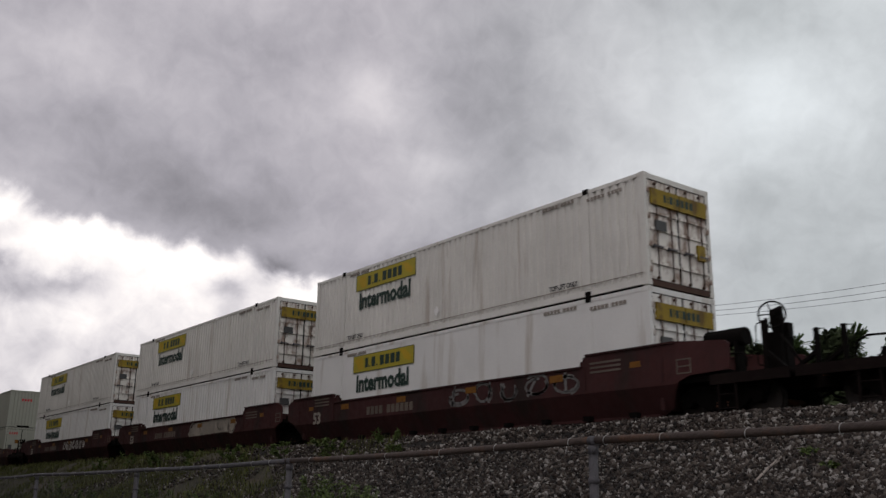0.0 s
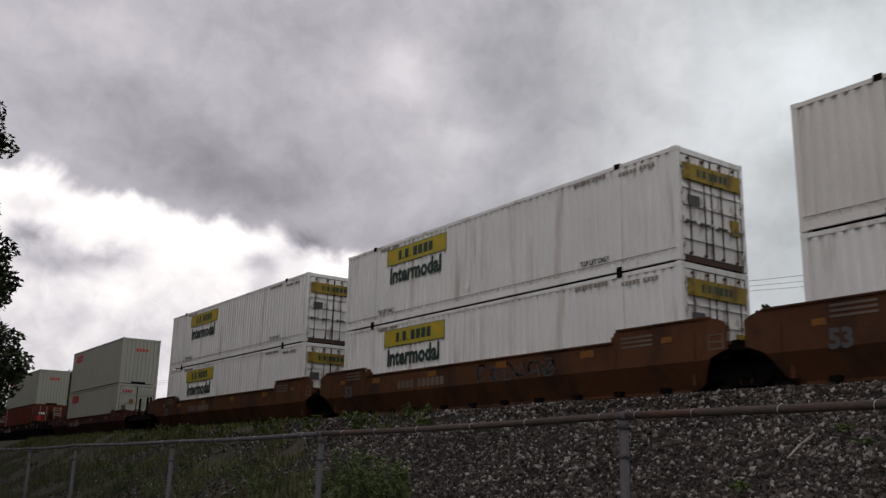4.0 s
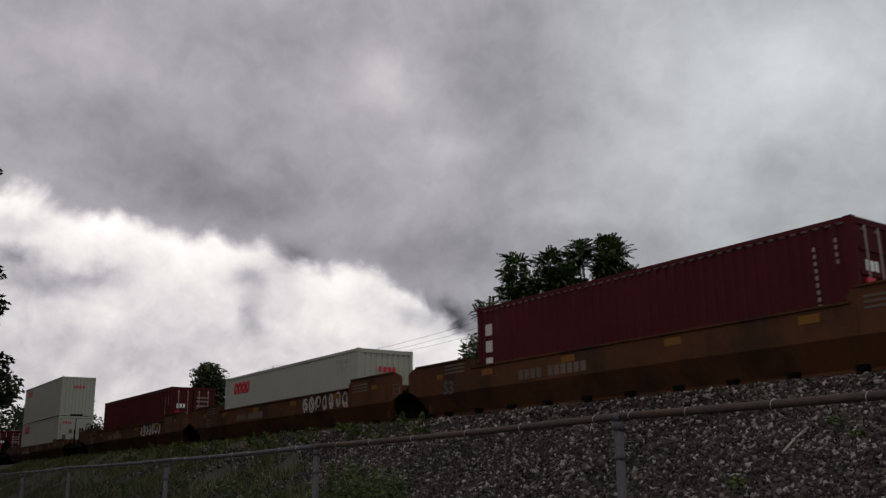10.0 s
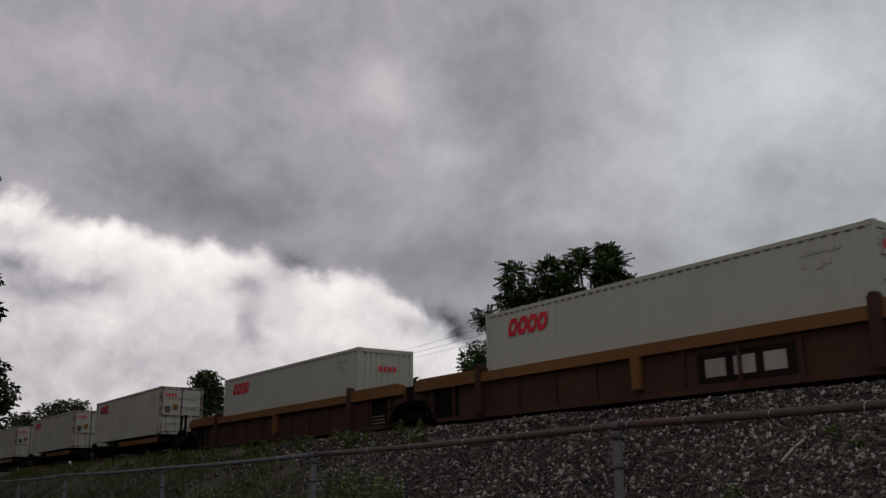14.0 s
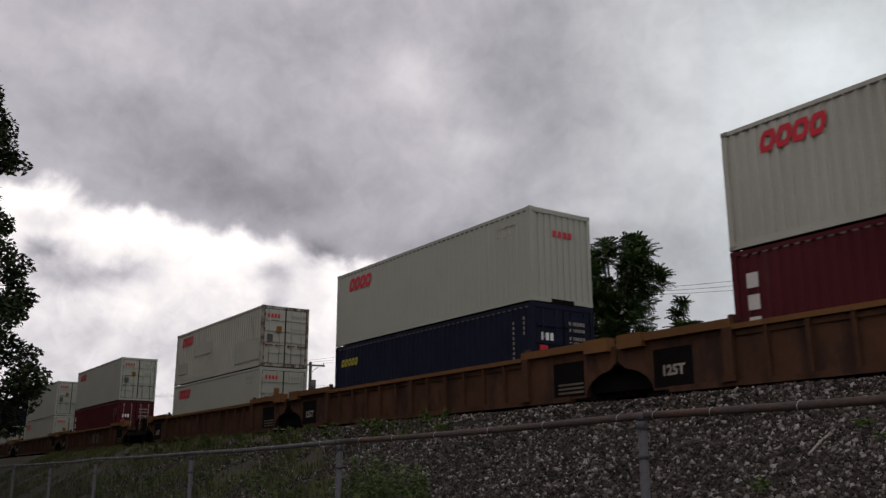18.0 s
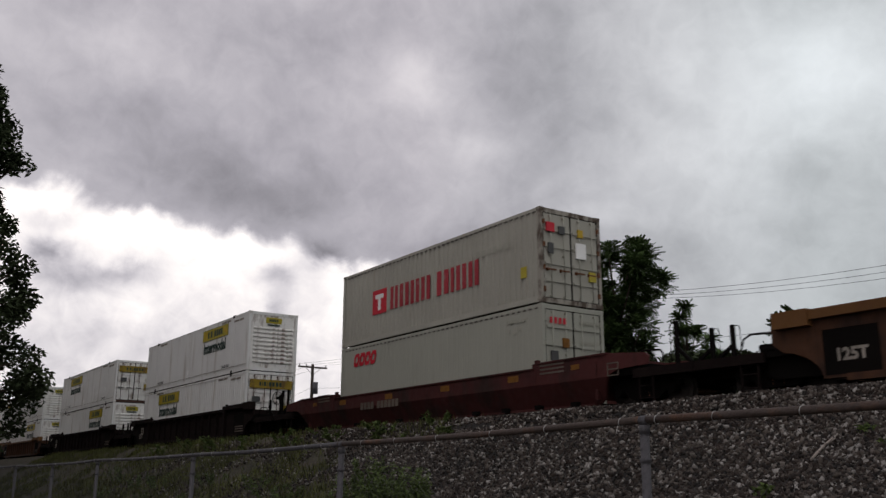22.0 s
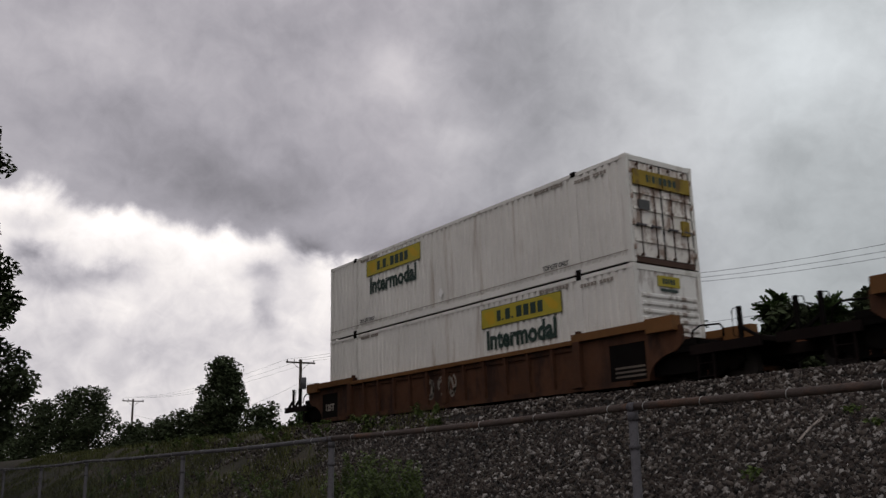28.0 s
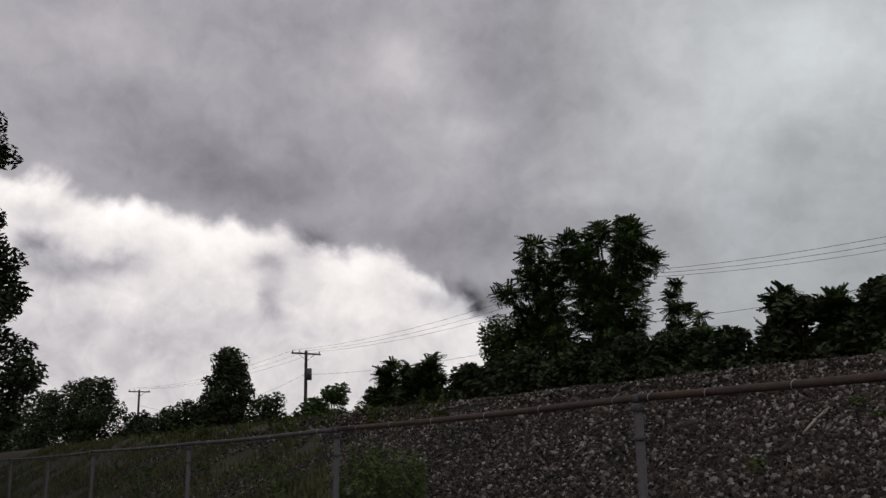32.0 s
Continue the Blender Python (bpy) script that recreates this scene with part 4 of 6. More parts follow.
def load(kind):
    """A container by its short kind; returns the thing."""
    if kind in ("JD", "JDo", "JDf"):
        ex = {"door": "worn_white" if kind == "JDo" else "soiled_white", "rod": "dark_rust", "sill": "dark_rust"}
        if kind == "JDf":
            ex["flat"] = 1
        r = container(53, "cream" if kind == "JDo" else "white", "door", ex, J + (" and rust-stained doors" if kind == "JDo" else ", doors leading"), "double-stacked domestic containers")
        jb_marks(r, "door")
    elif kind in ("JN", "JNf"):
        r = container(53, "white", "front", {"flat": 1} if kind == "JNf" else {}, J + ", ribbed front wall leading", "double-stacked domestic containers")
        jb_marks(r, "front")
    elif kind == "JNc":
        r = container(53, "cream", "front", {}, "cream corrugated fifty-three foot container, ribbed front leading", "double-stacked domestic containers")
        jb_marks(r, "front")
    elif kind == "OD":
        r = container(40, "grey", "door", {"flat": 1}, O + ", doors leading", "grey sea containers")
        oo_marks(r, "door")
    elif kind == "OS":
        r = container(40, "grey", "door", {"flat": 1}, "low light grey forty foot container with red marks, doors leading", "grey sea containers", 2.591)
        oo_marks(r, "door", drop=0.3)
    elif kind == "OF":
        r = container(40, "grey", "front", {"flat": 1}, O + ", corrugated front leading", "grey sea containers")
        oo_marks(r, "front")
    elif kind == "OG":
        r = container(40, "grey", "front", {"flat": 1}, "low light grey forty foot container, corrugated front leading", "grey sea containers", 2.591)
        oo_marks(r, "front", drop=0.3)
    elif kind == "OY":
        r = container(40, "worn_grey", "door", {"rusty": 1, "door": "worn_grey"}, "stained low grey forty foot container with red marks", "grey sea containers", 2.591)
        oo_marks(r, "door", drop=0.3)
    elif kind == "OW":
        r = container(40, "worn_grey", "door", {"rusty": 1, "door": "worn_grey"}, "worn grey forty foot container with rusty frame and red marks", "grey sea containers")
        oo_marks(r, "door", True)
    elif kind == "OX":
        r = container(40, "worn_grey", "door", {"rusty": 1, "door": "worn_grey"}, "stained grey forty foot container with rusty corner posts", "grey sea containers")
        oo_marks(r, "door")
    elif kind == "TX":
        r = container(40, "maroon", "door", {"rod": "dim_decal"}, "dark maroon forty foot container with white marks", "maroon sea containers")
        lease_marks(r, "column")
    elif kind == "TB":
        r = container(40, "brown_red", "door", {"rod": "dim_decal"}, "brown-red forty foot container with white door rods", "maroon sea containers")
        lease_marks(r, "none")
    elif kind == "TP":
        r = container(40, "maroon", "door", {"rod": "dim_decal"}, "maroon forty foot container with a picture panel", "maroon sea containers")
        lease_marks(r, "picture")
    elif kind == "TO":
        r = container(40, "orange", "door", {"rod": "dim_decal"}, "red-orange forty foot container with white marks", "maroon sea containers", 2.591)
        lease_marks(r, "column", True)
    elif kind == "BL":
        r = container(40, "blue", "door", {}, "dark blue forty foot container with yellow marks", "blue sea containers")
        lease_marks(r, "gold")
    else:
        r = container(40, "worn_grey", "door", {"rusty": 1, "door": "worn_grey"}, "off-white forty foot container with red block marks", "grey sea containers")
        ym_marks(r)
    return r


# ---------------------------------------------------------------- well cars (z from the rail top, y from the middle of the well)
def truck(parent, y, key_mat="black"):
    """A two-axle truck under the car's end."""
    def bolster(bm):
        block(bm, -1.1, 1.1, -0.22, 0.22, 0.42, 0.72)
        tube(bm, (0, 0, 0.72), (0, 0, 0.86), 0.3, n=12)

    def side_frame(bm):
        prism(bm, [(-1.15, 0.52), (-1.1, 0.66), (-0.5, 0.78), (0.5, 0.78), (1.1, 0.66), (1.15, 0.52), (0.75, 0.48), (0.45, 0.25), (-0.45, 0.25), (-0.75, 0.48)], -0.07, 0.07)
        for dy in (-0.89, 0.89):
            tube(bm, (-0.12, dy, 0.46), (0.12, dy, 0.46), 0.13, n=10)

    def spring(bm):
        block(bm, -0.06, 0.06, -0.2, 0.2, 0.28, 0.56)
        for dy in (-0.14, 0.14):
            for i in range(4):
                tube(bm, (0, dy, 0.3 + i * 0.07), (0, dy, 0.345 + i * 0.07), 0.075, n=8)

    def wheel(bm):
        tube(bm, (-0.065, 0, 0), (0.065, 0, 0), 0.42, n=24)
        tube(bm, (0.05, 0, 0), (0.08, 0, 0), 0.46, n=24)
        tube(bm, (-0.075, 0, 0), (-0.065, 0, 0), 0.33, n=24)

    def axle(bm):
        tube(bm, (-0.95, 0, 0), (0.95, 0, 0), 0.075, n=8)
    b = piece("truck", "bolster", bolster, key_mat, parent, (0, y, 0), "black two-axle truck")
    for x in (-1.0, 1.0):
        piece("side_frame", "side_frame", side_frame, key_mat, b, (x, 0, 0))
        piece("spring_group", "spring", spring, "rust", b, (x, 0, 0.0))
    for dy in (-0.89, 0.89):
        piece("axle", "axle", axle, "rust", b, (0, dy, 0.42))
        for x in (-0.75, 0.75):
            w = piece("wheel", "wheel", wheel, "wheel", b, (x, dy, 0.42))
            if x > 0:
                w.rotation_euler[2] = math.pi


def end_gear(root, sign, mat, brake):
    """Coupler end outside the truck: platform, striker, coupler, ladder, hoses, brake wheel."""
    def platform(bm):
        block(bm, -1.45, 1.45, -0.95, 0.95, 0.86, 0.96)
        block(bm, -0.35, 0.35, -0.95, 1.2, 0.62, 0.86)
        block(bm, -1.5, -1.42, -0.95, 0.95, 0.74, 0.96)
        block(bm, 1.42, 1.5, -0.95, 0.95, 0.74, 0.96)

    def coupler(bm):
        block(bm, -0.12, 0.12, 0, 0.62, 0.74, 0.98)
        block(bm, -0.2, 0.18, 0.55, 0.85, 0.7, 1.0)

    def hoop(bm):
        block(bm, -0.04, 0.04, -0.045, 0.045, 0, 1.05)
        prism(bm, [(0.05, 0.42), (0.5, 0.0), (0.38, 0.0), (0.05, 0.3)], -0.04, 0.04)
        sweep(bm, [(0, -0.05, 0.1), (0, -0.17, 0.12), (0, -0.2, 0.18), (0, -0.2, 0.92), (0, -0.17, 1.0), (0, -0.05, 1.02)], 0.014, 6)

    def ladder(bm):
        for y in (-0.22, 0.22):
            block(bm, -0.02, 0.02, y - 0.02, y + 0.02, 0, 0.9)
        for i in range(3):
            tube(bm, (0, -0.22, 0.12 + i * 0.3), (0, 0.22, 0.12 + i * 0.3), 0.015, n=5)

    def stand(bm):
        prism(bm, [(-0.1, 0), (0.1, 0), (0.08, 0.55), (0.15, 0.7), (0.15, 0.95), (-0.1, 1.0), (-0.12, 0.7), (-0.06, 0.5)], -0.06, 0.06)

    def brake_wheel(bm):
        n = 20
        for i in range(n):
            a, b = i * math.tau / n, (i + 1) * math.tau / n
            tube(bm, (0, 0.28 * math.cos(a), 0.28 * math.sin(a)), (0, 0.28 * math.cos(b), 0.28 * math.sin(b)), 0.02, n=5, caps=False)
        for i in range(5):
            a = i * math.tau / 5
            tube(bm, (0, 0, 0), (0, 0.28 * math.cos(a), 0.28 * math.sin(a)), 0.014, n=5)
        tube(bm, (-0.05, 0, 0), (0.05, 0, 0), 0.05, n=8)

    def hose(bm):
        pts = [(0, 0, 0), (0, 0.15, -0.18), (0, 0.36, -0.3), (0, 0.6, -0.22), (0, 0.75, -0.05)]
        for a, b in zip(pts, pts[1:]):
            tube(bm, a, b, 0.03, n=6)
    y = sign * 10.75
    flip = 0 if sign > 0 else math.pi
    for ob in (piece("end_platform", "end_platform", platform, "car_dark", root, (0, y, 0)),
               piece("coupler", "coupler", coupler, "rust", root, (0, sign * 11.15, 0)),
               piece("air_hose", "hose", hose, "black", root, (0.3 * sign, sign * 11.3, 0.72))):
        ob.rotation_euler[2] = flip
    piece("ladder", "ladder", ladder, "car_dark", root, (-1.46, sign * 10.2, 0.1))
    piece("ladder", "ladder", ladder, "car_dark", root, (1.46, sign * 10.2, 0.1))
    def handrail(bm):
        sweep(bm, [(0, -0.45, 0), (0, -0.45, 0.2), (0, -0.36, 0.3), (0, 0.2, 0.33), (0, 0.4, 0.24), (0, 0.48, 0.0)], 0.024, 6)

    for dy in (10.7, 11.28) if sign > 0 else (11.1,):
        h = piece("grab_hoop", "hoop", hoop, "black", root, (-1.3, sign * dy, 0.96))
        h.rotation_euler[2], h.scale.z = flip, 0.7 if mat in ("car_rust", "car_dark") else 1.0
    piece("handrail", "handrail", handrail, "black", root, (-1.2, sign * 10.1, 1.1))
    piece("drawbar_guide", "drawbar_guide", lambda bm: tube(bm, (-0.5, 0, 0), (0.5, 0, 0), 0.09, n=10), "car_dark", root, (0, sign * 11.0, 1.04))
    piece("cut_lever", "cut_lever", lambda bm: sweep(bm, [(-1.45, 0, 0), (-1.3, 0.1, 0.06), (-0.3, 0.12, 0.06), (-0.15, 0.2, -0.02)], 0.016, 6), "rust", root, (0, sign * 11.5, 0.8)).rotation_euler[2] = flip
    if brake:
        y, z = brake
        s = piece("brake_stand", "stand", stand, "black", root, (-1.0, y, 0.96), "black brake stand")
        s.scale.z = (z - 0.8) / 0.98
        w = piece("brake_wheel", "brake_wheel", brake_wheel, "black", root, (-1.2, y, z))
        w.rotation_euler[2] = radians(25)
        if z > 2:
            def housing(bm):
                block(bm, -0.14, 0.14, -0.12, 0.4, 0, 0.72)
                block(bm, -0.1, 0.1, -0.16, 0.16, 0.7, 1.02)
                block(bm, -0.1, 0.1, 0.1, 0.3, 0.72, 0.86)
                block(bm, -0.03, 0.03, 0.38, 0.43, 0.0, 1.2)

            def tank(bm):
                tube(bm, (0, -0.5, 0), (0, 0.5, 0), 0.2, n=14)
                for q in (-0.3, 0.3):
                    block(bm, -0.16, 0.16, q - 0.04, q + 0.04, -0.9, -0.1)
            piece("brake_housing", "brake_housing", housing, "black", root, (-0.8, y, 0.96), "sooty black brake housing")
            piece("air_reservoir", "air_reservoir", tank, "black", root, (-0.9, y + 1.35, 1.82), "sooty black air tank")
            piece("stay_rod", "stay_rod", lambda bm: tube(bm, (0, -0.1, 0.75), (0, -0.6, 0.0), 0.03, n=6), "black", root, (-1.1, y, 0.96))


def arch(y0, y1, z0, z1, n=7):
    """Points of a quarter arch from (y0, z0) to (y1, z1)."""
    return [(y0 + (y1 - y0) * math.sin(i / n * math.pi / 2), z1 + (z0 - z1) * math.cos(i / n * math.pi / 2)) for i in range(n + 1)]


def well_car(style, mat, ends, brake, label):
    """style 'smooth' or 'ribbed'; ends: the outer ends (-1, 1) that carry couplers; trucks stand at y = +-9.78."""
    root = thing("well_car", label, "well car", "cars of the container train")
    if style == "smooth":
        # single cars are lower than the joined ones; the plate runs on over a truck and is cut away below it
        low = len(ends) == 2
        main, high = (1.32, 1.45) if low else (1.52, 1.8)
        kind = ("low" if low else "tall") + "".join("c" if e in ends else "a" for e in (-1, 1))

        def half(s):
            reach = 10.35 if s in ends else 9.42
            return [(s * y, z) for y, z in ((8.35, 0.2), (8.62, 0.34), (8.8, 0.66), (8.98, 0.88), (9.3, 1.0), (reach, 1.04), (reach, high - 0.2), (reach - 0.1, high - 0.12), (8.95, high), (6.15, high), (6.02, main))]

        def side(bm):
            prism(bm, half(-1)[::-1] + half(1), -0.03, 0.03)
            # the lower half leans in under the car
            bmesh.ops.bisect_plane(bm, geom=bm.verts[:] + bm.edges[:] + bm.faces[:], plane_co=(0, 0, 0.84), plane_no=(0, 0, 1))
            for v in bm.verts:
                if v.co.z < 0.83:
                    v.co.x += (0.84 - v.co.z) * 0.5

        def flange(bm):
            block(bm, -0.07, 0.09, -6.02, 6.02, main - 0.04, main + 0.005)
            for s in (-1, 1):
                block(bm, -0.07, 0.09, min(s * 6.15, s * 8.95), max(s * 6.15, s * 8.95), high - 0.03, high + 0.01)

        def sill(bm):
            block(bm, 0.24, 0.46, -8.2, 8.2, 0.16, 0.23)

        def gusset(bm):
            prism(bm, [(-0.03, 0.9), (0.03, 0.9), (0.03, main - 0.04), (-0.03, main - 0.04)], -0.05, -0.03)
        for x in (-1.5, 1.5):
            p = piece("side_wall", "smooth_side" + kind, side, mat, root, (x, 0, 0))
            piece("top_flange", "smooth_flange" + kind, flange, mat, p)
            piece("bottom_sill", "smooth_sill", sill, mat, p)
            for y in (-8.55, -6.1, 6.1, 8.55):
                piece("gusset", "smooth_gusset" + kind[:3], gusset, mat, p, (0, y, 0))
            if x > 0:
                p.scale.x = -1
    elif style == "beam":
        def side(bm):
            left = [(-9.6, 1.05), (-8.9, 0.95), (-8.4, 0.3)]
            right = [(-y, z) for y, z in left[::-1]]
            prism(bm, left + right + [(9.6, 1.3), (-9.6, 1.3)], -0.02, 0.02)

        def chord(bm):
            block(bm, -0.15, 0.1, -9.4, 9.4, 1.27, 1.55)

        def end_chord(bm):
            prism(bm, [(-1.7, 1.55), (1.6, 1.55), (1.6, 1.58), (1.35, 1.66), (-1.7, 1.66)], -0.13, 0.08)

        def sill(bm):
            block(bm, -0.08, 0.12, -8.3, 8.3, 0.24, 0.36)

        def rib(bm):
            block(bm, -0.07, 0.0, -0.04, 0.04, 0.36, 1.27)

        def post(bm):
            prism(bm, [(-0.13, 0.5), (0.13, 0.5), (0.15, 1.27), (-0.15, 1.27)], -0.13, 0.0)

        def tall_post(bm):
            prism(bm, [(-0.13, 0.36), (0.13, 0.36), (0.13, 1.7), (0.06, 1.8), (-0.06, 1.8), (-0.13, 1.7)], -0.17, 0.0)
        for x, s in ((-1.42, 1), (1.42, -1)):
            p = piece("side_wall", "beam_side", side, mat, root, (x, 0, 0))
            if s < 0:
                p.rotation_euler[2] = math.pi
            piece("top_chord", "beam_chord", chord, "chord", p)
            for y, turn in ((7.8, 0), (-7.8, math.pi)):
                e = piece("end_chord", "beam_end_chord", end_chord, "chord", p, (0, y, 0))
                e.scale.y = 1 if y > 0 else -1
            piece("bottom_sill", "beam_sill", sill, mat, p)
            for y in (-7.4, -4.4, -2.9, -1.4, 1.4, 2.9, 4.4, 7.4):
                piece("rib", "beam_rib", rib, mat, p, (-0.02, y, 0))
            piece("bracket", "beam_post", post, "chord", p, (-0.02, 0, 0))
            for y in (-6.08, 6.08):
                piece("bracket", "beam_tall_post", tall_post, mat, p, (-0.02, y, 0))
    else:
        def side(bm):
            left = [(-9.6, 1.1)] + [(-y, z) for y, z in arch(9.6, 8.45, 0.92, 0.28)][1:]
            right = [(-y, z) for y, z in left[::-1]]
            prism(bm, left + right + [(9.6, 1.5), (-9.6, 1.5)], -0.02, 0.02)

        def chord(bm):
            block(bm, -0.16, 0.1, -5.95, 5.95, 1.44, 1.56)
            for s in (-1, 1):
                block(bm, -0.16, 0.1, min(s * 5.95, s * 8.6), max(s * 5.95, s * 8.6), 1.5, 1.7)
                block(bm, -0.2, 0.1, min(s * 8.6, s * 9.45), max(s * 8.6, s * 9.45), 1.38, 1.73)

        def inner_rail(bm):
            block(bm, -0.05, 0.0, -5.9, 5.9, 1.3, 1.4)

        def sill(bm):
            block(bm, -0.1, 0.12, -7.9, 7.9, 0.2, 0.34)

        def rib(bm):
            v = block(bm, -0.12, 0.0, -0.05, 0.05, 0.34, 1.44)
            for q in v:
                if q.co.z < 1:
                    q.co.x = max(q.co.x, -0.09)

        def wide_rib(bm):
            block(bm, -0.13, 0.0, -0.1, 0.1, 0.34, 1.44)

        def post(bm):
            block(bm, -0.14, 0.0, -0.13, 0.13, 0.3, 1.5)
            block(bm, -0.16, 0.0, -0.2, 0.2, 0.3, 0.42)

        for x in (-1.42, 1.42):
            p = piece("side_wall", "ribbed_side", side, mat, root, (x, 0, 0))
            if x > 0:
                p.scale.x = -1
            piece("top_chord", "ribbed_chord", chord, "chord" if mat == "car_rust" else mat, p)
            piece("inner_rail", "ribbed_inner_rail", inner_rail, mat, p, (-0.02, 0, 0))
            piece("bottom_sill", "ribbed_sill", sill, mat, p)
            for i in range(-5, 6):
                if i:
                    piece("rib", "well_rib", rib, mat, p, (-0.02, i * 1.02, 0))
            piece("rib", "well_wide_rib", wide_rib, mat, p, (-0.02, 0, 0))
            for y in (-6.1, 6.1):
                piece("post", "well_post", post, mat, p, (-0.02, y, 0))

    def floor(bm):
        for i in range(-5, 6):
            block(bm, -1.4, 1.4, i * 1.5 - 0.12, i * 1.5 + 0.12, 0.18, 0.3)

    def bulkhead(bm):
        block(bm, -1.4, 1.4, -0.05, 0.05, 0.3, 1.45)

    def deck(bm):
        block(bm, -1.42, 1.42, -0.75, 0.75, 1.0, 1.12)
        block(bm, -0.3, 0.3, -0.75, 0.75, 0.86, 1.0)
        for x in (-1.4, 1.3):
            block(bm, x, x + 0.1, -0.75, 0.75, 0.85, 1.14)

    def joint(bm):
        block(bm, -0.7, 0.7, -0.28, 0.28, 0.8, 1.3)
        if style != "smooth":
            block(bm, -1.34, -1.2, -0.3, 0.34, 0.95, 1.52)
            block(bm, 1.2, 1.34, -0.3, 0.34, 0.95, 1.52)
        block(bm, -1.3, 1.3, -0.1, 0.1, 1.1, 1.25)

    def stacker(bm):
        block(bm, -0.09, 0.09, -0.13, 0.13, 0, 0.14)
        block(bm, -0.05, 0.05, -0.07, 0.07, 0.14, 0.24)
    # black sheet added beside the truck, in place of the shade under the deck
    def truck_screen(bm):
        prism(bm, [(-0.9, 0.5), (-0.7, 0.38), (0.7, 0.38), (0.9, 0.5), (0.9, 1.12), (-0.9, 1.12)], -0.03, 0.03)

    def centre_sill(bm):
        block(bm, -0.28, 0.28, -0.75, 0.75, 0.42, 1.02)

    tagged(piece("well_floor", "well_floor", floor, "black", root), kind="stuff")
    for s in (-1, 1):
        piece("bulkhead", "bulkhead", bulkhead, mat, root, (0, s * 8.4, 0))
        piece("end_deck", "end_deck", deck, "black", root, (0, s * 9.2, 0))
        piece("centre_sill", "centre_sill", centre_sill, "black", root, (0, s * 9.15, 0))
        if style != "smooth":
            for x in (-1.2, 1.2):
                piece("end_frame", "truck_screen", truck_screen, "black", root, (x, s * 9.0, 0), "black sheet added for the shade around the truck")
        if s not in ends:
            piece("articulated_joint", "joint" + ("" if style == "smooth" else "_tall"), joint, "black" if style == "smooth" else "car_dark", root, (0, s * 9.5, 0))
        for x in (-1.4, 1.4):
            piece("guide_block", "stacker", stacker, mat, root, (x, s * 6.05, {"ribbed": 1.56, "beam": 1.55}.get(style) or main))
    car_marks(root, style, main if style == "smooth" else 1.5)
    if mat in ("car_maroon", "car_brown", "car_dark") and (style != "smooth" or len(ends) < 2):
        lettering("size_number", "53", 0.55, "dim_decal" if mat != "car_brown" else "dark_print", root, (-1.54 if style == "smooth" else -1.55, 7.2, 0.98), "stencilled number 53")
    truck(root, 9.78)
    if -1 in ends:
        truck(root, -9.78)
    for s in ends:
        end_gear(root, s, mat, brake if brake and brake[0] * s > 0 else None)
    return root


def spine_car(mat, ends, label):
    """A low spine car: a centre beam with cross arms on which a container sits."""
    root = thing("spine_car", label, "spine car", "cars of the container train")

    def beam(bm):
        block(bm, -0.32, 0.32, -9.0, 9.0, 0.62, 1.05)
        block(bm, -0.42, 0.42, -9.0, 9.0, 1.05, 1.1)

    def arm(bm):
        prism(bm, [(-0.14, 0.9), (0.14, 0.9), (0.14, 1.12), (-0.14, 1.12)], -1.28, 1.28)
        block(bm, -1.32, -1.1, -0.2, 0.2, 0.95, 1.28)
        block(bm, 1.1, 1.32, -0.2, 0.2, 0.95, 1.28)

    def edge(bm):
        block(bm, -0.05, 0.05, -3.2, 3.2, 0.86, 1.12)
    piece("centre_beam", "spine_beam", beam, mat, root)
    for y in (-5.9, -2.0, 2.0, 5.9):
        piece("cross_arm", "spine_arm", arm, mat, root, (0, y, 0))
    for x in (-1.3, 1.3):
        piece("side_beam", "spine_edge", edge, "chord", root, (x, -2.9, 0))
    truck(root, 9.0)
    if -1 in ends:
        truck(root, -9.0)
    return root


def ladder_steps(root):
    """Two rung steps low on the car's side by each truck."""
    def step(bm):
        for y in (-0.2, 0.2):
            block(bm, -0.02, 0.02, y - 0.02, y + 0.02, 0.45, 1.3)
        for z in (0.55, 0.85):
            tube(bm, (0, -0.2, z), (0, 0.2, z), 0.018, n=5)
    for y in (-8.6, 8.6):
        piece("ladder", "side_step", step, "car_dark", root, (-1.5, y, 0))


